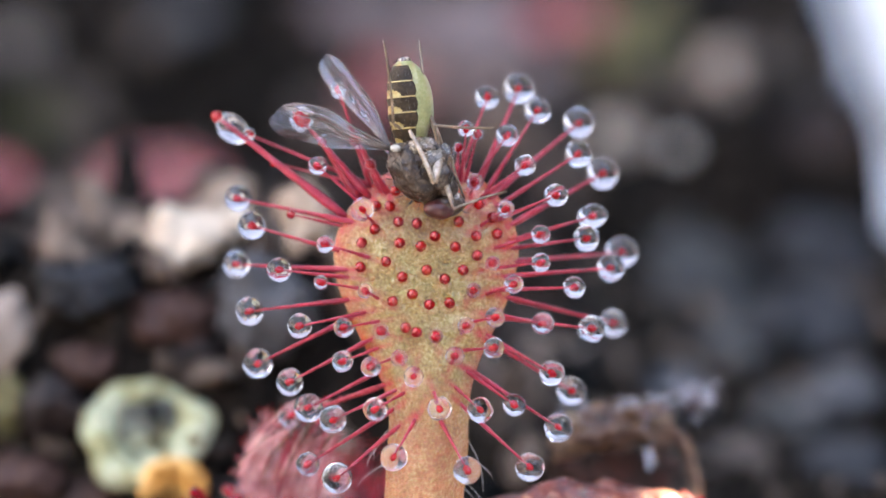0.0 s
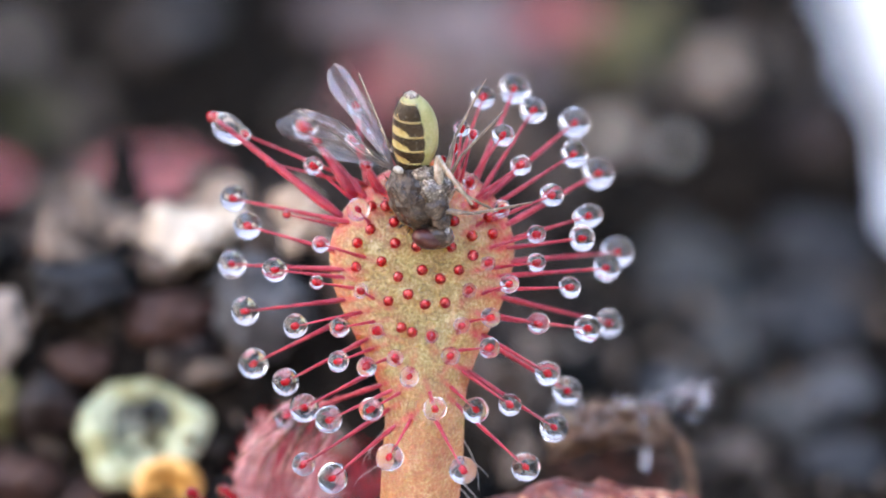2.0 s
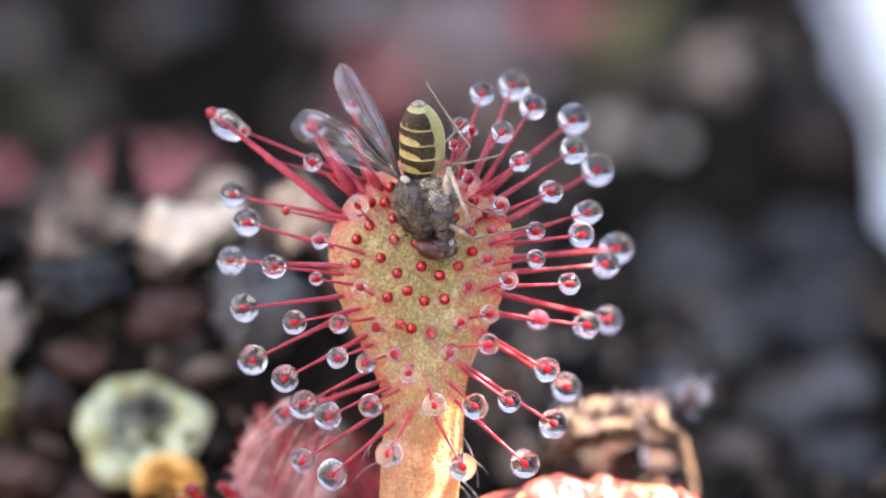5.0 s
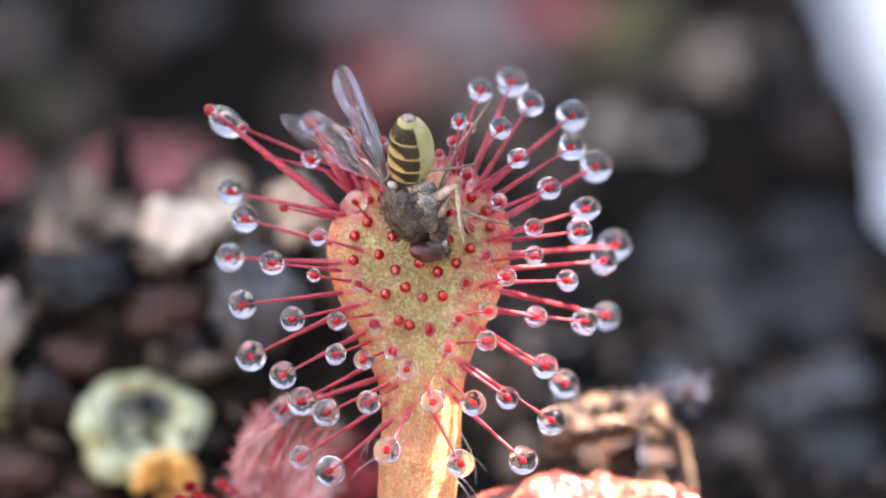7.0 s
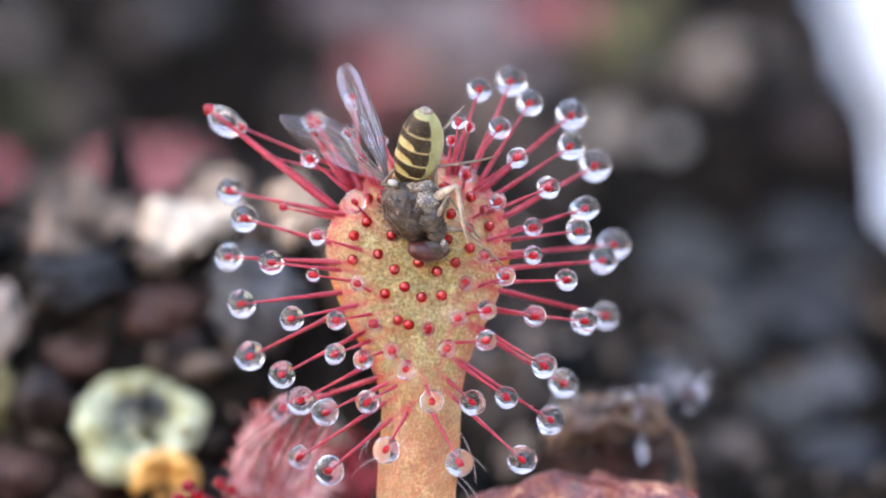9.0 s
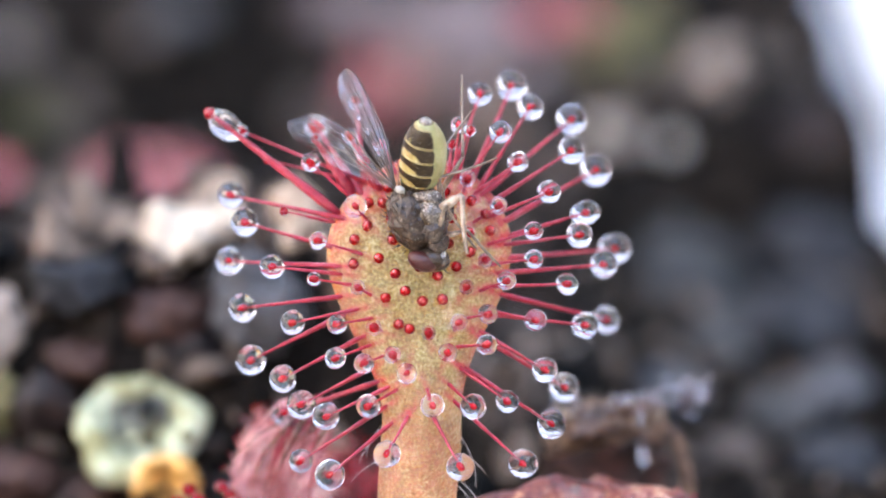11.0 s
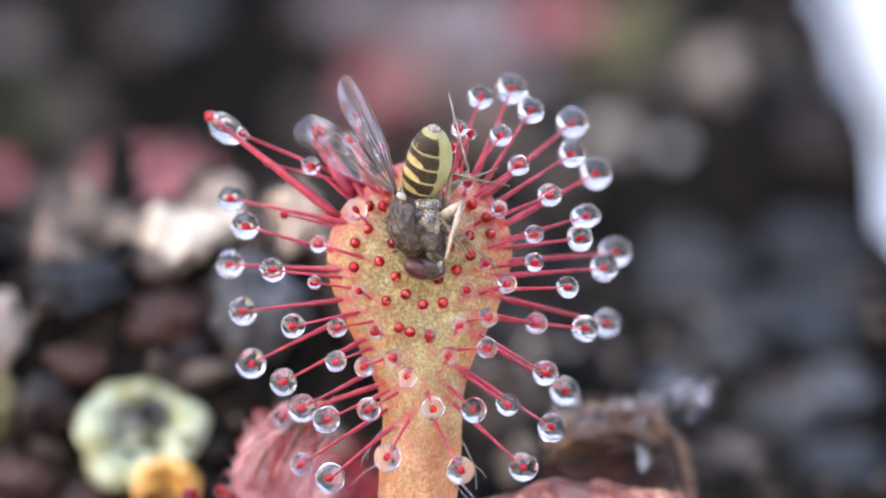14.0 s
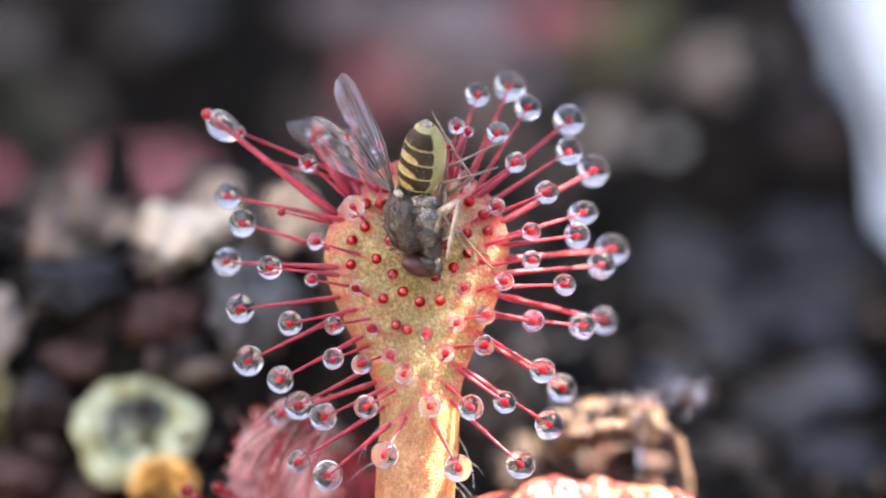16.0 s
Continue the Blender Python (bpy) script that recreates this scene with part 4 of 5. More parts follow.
def build_rosettes():
    """Far sundew plants, soft pink patches from here."""
    rnd = random.Random(21)
    for px, py, size, n, lift in ((280, 372, 1.7, 7, 0.1), (-30, 385, 1.0, 5, 0.6), (742, 205, 1.8, 6, 0.6), (690, 250, 1.1, 4, 0.6), (1000, 100, 1.15, 5, 0.6)):
        p, k = soil_hit(px, py)
        p.z += lift
        rose = thing("sundew_rosette", "small red sundew rosette growing from the peat", "carnivorous plant", Matrix.Translation(p * MM), "far sundew rosettes")
        for i in range(n):
            a = 2 * math.pi * (i + 0.5 * rnd.random()) / n
            bm = bmesh.new()
            d = Vector((math.cos(a), math.sin(a), 0.25))
            blob(bm, radii=(size * 0.42, size * 0.3, size * 0.1), rough=0.25, freq=1.5, sub=3, seed=i + px)
            turn = aim(d)
            bmesh.ops.transform(bm, matrix=Matrix.Translation(d * size * 0.55) @ turn, verts=bm.verts)
            tube(bm, bez([Vector((0, 0, -0.6)), d * size * 0.3], 3), [0.25, 0.22, 0.2, 0.18], 6)
            leaf = part("leaf", bm, M_DUSTY, rose)
            for j in range(9):
                b = 2 * math.pi * j / 9
                c = d * size * 0.55 + turn @ Vector((math.cos(b) * size * 0.4, math.sin(b) * size * 0.28, 0))
                o = (turn @ Vector((math.cos(b), math.sin(b), 1.0))).normalized()
                bm = bmesh.new()
                tube(bm, [c, c + o * 0.4, c + o * 0.8], [0.09, 0.08, 0.07], 5)
                blob(bm, c + o * 0.85, (0.2, 0.2, 0.2), sub=1)
                part("tentacle", bm, M_DUSTY, leaf)
        bm = bmesh.new()
        tube(bm, [Vector((0, 0, -2.5)), Vector((0, 0, -1)), Vector((0, 0, -0.3))], [0.5, 0.45, 0.5], 8)
        part("crown", bm, M_DEAD, rose)


build_near_leaves()
build_dead_leaf()
build_lichen()
build_rosettes()


# ---- the fly ----
M_THORAX = material("grey_brown_thorax", [(0.005, 0.003, 0.002), (0.021, 0.012, 0.0075), (0.058, 0.036, 0.023), (0.27, 0.19, 0.13)], 2.6, 0.28, 0.05, 6, fine=0.45, spread=0.2, spec=0.3, coat=0.08)
M_PLEURA = material("pale_pleura", [(0.015, 0.01, 0.007), (0.075, 0.05, 0.034), (0.4, 0.32, 0.24)], 2.6, 0.25, 0.05, 6, spec=0.6, fine=0.45, coat=0.3, spread=0.16, sss=0.2, sss_mm=0.1)
M_EYE = material("dark_red_eye", [(0.025, 0.006, 0.005), (0.05, 0.011, 0.009), (0.08, 0.022, 0.018)], 3, 0.35, 0.01, 40, spec=0.35)
M_DARKBAND = material("dark_brown_band", [(0.012, 0.007, 0.003), (0.024, 0.014, 0.006), (0.06, 0.038, 0.018)], 3, 0.42, 0.02, 16, spec=0.2)
M_YELLOW = material("yellow_band", [(0.22, 0.15, 0.045), (0.34, 0.25, 0.09), (0.46, 0.37, 0.18)], 4, 0.38, 0.015, 16, spec=0.4, sss=0.3, sss_mm=0.1)
M_BELLY = material("pale_green_belly", [(0.15, 0.15, 0.045), (0.26, 0.24, 0.09), (0.38, 0.34, 0.18)], 2.5, 0.4, 0.02, 10, sss=0.4, sss_mm=0.15, coat=0.2)
M_LEG = material("tan_leg", [(0.03, 0.018, 0.01), (0.12, 0.075, 0.042), (0.32, 0.23, 0.15)], 3, 0.3, 0.01, 20, coat=0.3, sss=0.2, sss_mm=0.06)
M_SHEEN = material("pale_wet_leg", [(0.1, 0.065, 0.04), (0.26, 0.18, 0.12), (0.5, 0.41, 0.32)], 3, 0.2, 0.03, 9, coat=1.0, sss=0.2, sss_mm=0.08)
M_HALTERE = material("white_haltere", [(0.26, 0.23, 0.18), (0.38, 0.34, 0.29)], 4, 0.4)
M_BRISTLE = material("dark_bristle", [(0.012, 0.01, 0.008), (0.04, 0.03, 0.02)], 4, 0.4)
M_VEIN = material("wing_vein", [(0.06, 0.045, 0.035), (0.14, 0.1, 0.075)], 4, 0.4)


def wing_material():
    m = bpy.data.materials.new("wing_membrane")
    m.use_nodes = True
    nt = m.node_tree
    b = nt.nodes["Principled BSDF"]
    b.inputs["Base Color"].default_value = (0.75, 0.72, 0.74, 1)
    b.inputs["Metallic"].default_value = 0.6
    b.inputs["Roughness"].default_value = 0.16
    b.inputs["Specular IOR Level"].default_value = 1.0
    b.inputs["IOR"].default_value = 1.75
    b.inputs["Thin Film IOR"].default_value = 1.42
    tc = nt.nodes.new("ShaderNodeTexCoord")
    nz = nt.nodes.new("ShaderNodeTexNoise")
    nz.inputs["Scale"].default_value = 1.3 / MM
    nt.links.new(tc.outputs["Object"], nz.inputs["Vector"])
    mr = nt.nodes.new("ShaderNodeMapRange")
    mr.inputs[3].default_value, mr.inputs[4].default_value = 260, 620
    nt.links.new(nz.outputs[0], mr.inputs[0])
    nt.links.new(mr.outputs[0], b.inputs["Thin Film Thickness"])
    bump = nt.nodes.new("ShaderNodeBump")
    bump.inputs["Distance"].default_value = 0.04 * MM
    n2 = nt.nodes.new("ShaderNodeTexNoise")
    n2.inputs["Scale"].default_value = 3 / MM
    nt.links.new(tc.outputs["Object"], n2.inputs["Vector"])
    nt.links.new(n2.outputs[0], bump.inputs["Height"])
    nt.links.new(bump.outputs[0], b.inputs["Normal"])
    tr = nt.nodes.new("ShaderNodeBsdfTransparent")
    tr.inputs[0].default_value = (0.93, 0.9, 0.9, 1)
    mix = nt.nodes.new("ShaderNodeMixShader")
    mix.inputs[0].default_value = 0.1
    nt.links.new(tr.outputs[0], mix.inputs[1])
    nt.links.new(b.outputs[0], mix.inputs[2])
    nt.links.new(mix.outputs[0], nt.nodes["Material Output"].inputs[0])
    return m


M_WING = wing_material()
HEAD_TURN = Matrix.Rotation(radians(-53), 3, "Z")
WAIST = (-0.15, 0.68, 0.0)
WING_ROOT = (-0.72, 0.6, -0.05)
ABDOMEN = 2.35


def girth(s):
    """Half-width of the abdomen along its length, 0 at the waist to 1 at the tip."""
    return 0.63 * max(0.02, (min(1.0, (s + 0.16) / 0.5)) ** 0.55 * (1 - max(0.0, (s - 0.5) / 0.52) ** 2.3) ** 0.62) if s < 1.015 else 0.02


def spine(s):
    return Vector((0.1 * math.sin(math.pi * s) - 0.02, ABDOMEN * s, 0))


def build_abdomen(fly):
    bm = bmesh.new()
    rows, n = [], 32
    for i in range(37):
        s = i / 36
        r = girth(s) * 0.965
        rows.append([bm.verts.new(spine(s) + Vector((-r * math.cos(a), 0, r * math.sin(a) * 0.95))) for a in (2 * math.pi * k / n for k in range(n))])
    for a, b in zip(rows, rows[1:]):
        for k in range(n):
            bm.faces.new((a[k], a[(k + 1) % n], b[(k + 1) % n], b[k]))
    bm.faces.new(rows[0])
    bm.faces.new(rows[-1])
    bmesh.ops.recalc_face_normals(bm, faces=bm.faces)
    ab = part("abdomen", bm, M_BELLY, fly, "abdomen with a pale yellow-green belly")
    cuts = (0.0, 0.2, 0.38, 0.56, 0.74, 0.93)
    for j, (s0, s1) in enumerate(zip(cuts, cuts[1:])):
        bm = bmesh.new()
        rows, n, k0 = [], 14, 56
        for i in range(n + 1):
            q = i / n
            s = s0 + (s1 - s0 + 0.018) * q
            r = girth(s) * (0.985 + 0.035 * q)
            ring = []
            for k in range(k0 + 1):
                b = -1 + 2 * k / k0
                a = radians(103 + 5 * math.sin(q * math.pi)) * b
                ring.append(bm.verts.new(spine(s) + Vector((-r * math.cos(a), 0, r * math.sin(a) * 0.97))))
            rows.append(ring)
        faces = []
        for i, (a, b) in enumerate(zip(rows, rows[1:])):
            for k in range(k0):
                f = bm.faces.new((a[k], a[k + 1], b[k + 1], b[k]))
                q, ang = (i + 0.5) / n, abs(-1 + 2 * (k + 0.5) / k0) * 103
                ang += 7 * noise.noise(Vector((q * 3, k * 0.2, j)))
                lim = (62 if j < 4 else 24) - 8 * (j == 0)
                spot = 0.06 < q < 0.06 + 0.45 * max(0.0, 1 - ((ang - 26) / max(5, lim - 20)) ** 2) ** 0.6 if 1 < ang < lim else False
                f.material_index = 1 if spot or q > 0.94 else 0
        bmesh.ops.recalc_face_normals(bm, faces=bm.faces)
        bmesh.ops.solidify(bm, geom=bm.faces[:], thickness=0.02)
        t = part("tergite", bm, M_DARKBAND, ab, "dark brown plate with yellow spots")
        t.data.materials.append(M_YELLOW)
    bm = bmesh.new()
    blob(bm, spine(0.985), (0.2, 0.12, 0.18), 0.2, 2, 3)
    part("abdomen_tip", bm, M_PLEURA, ab, "greyish pale tip")
    bm = bmesh.new()
    rnd = random.Random(6)
    for i in range(130):
        s, a = rnd.uniform(0.1, 1.0), radians(rnd.uniform(-100, 100))
        r = girth(s)
        o = Vector((-math.cos(a), 0.5, math.sin(a))).normalized()
        p = spine(s) + Vector((-r * math.cos(a), 0, r * math.sin(a)))
        tube(bm, [p, p + o * 0.06 + Vector((0, 0.03, 0)), p + o * 0.1 + Vector((0, 0.08, 0))], [0.007, 0.005, 0.002], 3)
    part("bristles", bm, M_BRISTLE, ab)
    return ab


def build_wing(fly, width, crumple, seed):
    length = 3.5 if seed == 1 else 3.25
    rim = lambda s: width * (0.12 + 0.88 * math.sin(math.pi * min(1.0, s * 0.62) ) ** 1.3) * math.sqrt(max(0.0, 1 - max(0.0, (s - 0.72) / 0.28) ** 2.4))

    def place(s, b):
        w = rim(s)
        z = 0.1 * math.sin(math.pi * s) + crumple * 0.55 * noise.noise(Vector((s * 2.6, b * 1.3, seed * 3))) * s + 0.03 * math.cos(b * 9)
        return Vector((s * length, (b * 0.5 + 0.1 * s) * w, z))

    bm = bmesh.new()
    rows = [[bm.verts.new(place(i / 40, -1 + k / 9)) for k in range(19)] for i in range(41)]
    for a, b in zip(rows, rows[1:]):
        for k in range(18):
            bm.faces.new((a[k], b[k], b[k + 1], a[k + 1]))
    bmesh.ops.remove_doubles(bm, verts=rows[-1], dist=0.002)
    bmesh.ops.solidify(bm, geom=bm.faces[:], thickness=0.008)
    w = part("wing", bm, M_WING, fly, "clear iridescent wing stuck in droplets")
    for b0, b1, s1, r in ((-0.95, -0.98, 0.9, 0.028), (-0.5, -0.75, 0.97, 0.017), (-0.2, -0.3, 0.99, 0.017), (0.15, 0.15, 0.97, 0.015), (0.5, 0.6, 0.85, 0.013)):
        bm = bmesh.new()
        tube(bm, [place(s1 * i / 16, b0 + (b1 - b0) * i / 16) for i in range(17)], [r * (1.2 - 0.7 * i / 16) for i in range(17)], 5)
        part("vein", bm, M_VEIN, w)
    bm = bmesh.new()
    tube(bm, [place(0.52, -0.2 + 0.35 * i / 3) for i in range(4)], [0.012] * 4, 5)
    part("vein", bm, M_VEIN, w)
    if seed == 1:
        for i, (s, b, r) in enumerate(((0.36, 0.3, 0.09), (0.5, 0.55, 0.07), (0.62, 0.7, 0.055), (0.3, 0.5, 0.05))):
            shared("droplet", DROPS[i], w, Matrix.Translation((place(s, b) + Vector((0, 0, 0.05))) * MM) @ Matrix.Diagonal((r * 1.5, r, r, 1)), "small clear droplet")
    return w


def build_leg(fly, a, b, thick=1.0, mat=M_LEG):
    bm = bmesh.new()
    tube(bm, bez([Vector((0, 0, 0)), Vector((a * 0.5, 0, 0.06)), Vector((a, 0, 0))], 8), [thick * r for r in (0.07, 0.1, 0.115, 0.115, 0.105, 0.095, 0.08, 0.065, 0.055)], 8)
    femur = part("leg", bm, mat, fly, "thin tan jointed leg")
    bm = bmesh.new()
    pts, rad = [], []
    for i in range(25):
        s = i / 24
        pts.append(Vector((b * s, 0, 0.08 * math.sin(math.pi * s))))
        rad.append(thick * (0.062 - 0.03 * s + (0.012 * abs(math.sin(s * 26)) if s > 0.5 else 0.0)))
    tube(bm, pts, rad, 7)
    for i in range(14):
        s = 0.1 + 0.85 * i / 14
        p = Vector((b * s, 0, 0.08 * math.sin(math.pi * s)))
        o = Vector((0.06, 0.07 * math.cos(i * 2.4), 0.07 * math.sin(i * 2.4)))
        tube(bm, [p, p + o], [0.008, 0.003], 3)
    tibia = part("shin", bm, mat, femur)
    tibia.matrix_basis = shift(a, 0, 0)
    return femur, tibia


def build_fly():
    fly = thing("fly", "small fly with a black and yellow banded abdomen, stuck head down", "insect", LEAF @ shift(-0.71, 2.09, 1.0))
    bm = bmesh.new()
    blob(bm, (0, 0, 0), (0.92, 0.68, 0.7), 0.1, 2.4, 5, HEAD_TURN, 3)
    blob(bm, (-0.22, 0.48, 0.05), (0.4, 0.4, 0.48), 0.18, 2.6, 4, None, 5)
    part("thorax", bm, M_THORAX, fly, "mottled grey-brown thorax")
    for i, (c, r) in enumerate((((0.42, 0.28, 0.38), (0.36, 0.34, 0.32)), ((0.62, -0.1, 0.34), (0.3, 0.36, 0.3)), ((0.2, 0.62, 0.35), (0.4, 0.26, 0.3)),
                                ((0.72, 0.42, 0.1), (0.24, 0.3, 0.28)), ((0.85, -0.42, 0.2), (0.24, 0.3, 0.25)))):
        bm = bmesh.new()
        blob(bm, c, [q * 1.2 for q in r], 0.18, 2.4, 4, None, i)
        part("coxa", bm, M_PLEURA if i in (0, 2, 3) else M_THORAX, fly, "pale leg base")
    bm = bmesh.new()
    rnd = random.Random(9)
    for i in range(130):
        d = Vector((rnd.gauss(0, 1), rnd.gauss(0, 1), abs(rnd.gauss(0, 1)))).normalized()
        p = HEAD_TURN @ Vector((d.x * 0.98, d.y * 0.74, d.z * 0.76))
        o = (p.normalized() + Vector((-0.2, 0.7, 0))).normalized() * rnd.uniform(0.1, 0.24)
        tube(bm, [p * 0.97, p + o * 0.6, p + o], [0.012, 0.009, 0.003], 3)
    part("bristles", bm, M_BRISTLE, fly)
    # head, face down
    bm = bmesh.new()
    blob(bm, (0.82, -0.9, 0.0), (0.5, 0.34, 0.52), 0.1, 2, 3, Matrix.Rotation(radians(12), 3, "Z"), 2)
    head = part("head", bm, M_THORAX, fly)
    for z in (0.24, -0.24):
        bm = bmesh.new()
        blob(bm, (0.6, -1.02, z), (0.42, 0.27, 0.36), 0.02, 2, 4, Matrix.Rotation(radians(-4), 3, "Z"), 2)
        part("eye", bm, M_EYE, head, "dark red compound eye")
    bm = bmesh.new()
    blob(bm, (1.06, -0.82, 0.18), (0.2, 0.27, 0.26), 0.2, 2, 3, None, 7)
    part("face", bm, M_PLEURA, head)
    for z in (0.12, -0.08):
        bm = bmesh.new()
        blob(bm, (1.12, -1.0, z), (0.11, 0.1, 0.08), 0.1, 2, 2)
        tube(bm, [Vector((1.18, -1.02, z)), Vector((1.3, -1.1, z + 0.05)), Vector((1.42, -1.12, z + 0.08))], [0.018, 0.012, 0.005], 5)
        part("antenna", bm, M_BRISTLE, head)
    bm = bmesh.new()
    blob(bm, (-0.57, 0.62, 0.55), (0.14, 0.1, 0.09), 0.06, 2, 3)
    tube(bm, [Vector((-0.5, 0.6, 0.5)), Vector((-0.35, 0.5, 0.4))], [0.035, 0.03], 6)
    part("haltere", bm, M_HALTERE, fly, "small white knobbed balancer")
    abdomen = build_abdomen(fly)
    wings = build_wing(fly, 0.98, 0.6, 1), build_wing(fly, 1.05, 2.6, 2)
    legs = {}
    for n, hip, a, b, bend, z in (("hind_a", (0.4, 0.6, -0.25), 1.45, 2.3, -1, -0.75), ("hind_b", (0.7, 0.6, 0.2), 1.25, 1.8, 1, -0.1),
                                  ("mid_a", (0.65, 0.2, 0.15), 1.2, 1.7, 1, 0.1), ("mid_b", (0.6, 0.45, 0.5), 0.85, 1.6, 1, 0.75),
                                  ("fore_a", (0.75, -0.2, 0.4), 0.95, 1.6, 1, 0.25), ("fore_b", (0.75, -0.3, 0.1), 0.9, 1.4, 1, -0.1)):
        legs[n] = (*build_leg(fly, a, b, 1.3 if n == "mid_b" else 0.7, M_SHEEN if n == "mid_b" else M_LEG), hip, a, b, bend, z)
    return fly, abdomen, wings, legs


FLY, FLY_ABDOMEN, FLY_WINGS, FLY_LEGS = build_fly()


# ---- what moves: the struggling fly ----
def bend_leg(hip, foot, a, b, side):
    """The ways of thigh and shin of a leg from hip to foot."""
    hip, foot = Vector(hip), Vector(foot)
    d = foot - hip
    n = max(abs(a - b) + 0.1, min(a + b - 0.03, d.length))
    u = d.normalized()
    w = Vector((0, 0, 1)).cross(u)
    w = (w * side + Vector((0, 0, 0.6))).normalized()
    w = (w - u * w.dot(u)).normalized()
    x = (a * a - b * b + n * n) / (2 * n)
    knee = u * x + w * math.sqrt(max(0.0, a * a - x * x))
    return knee, u * n - knee


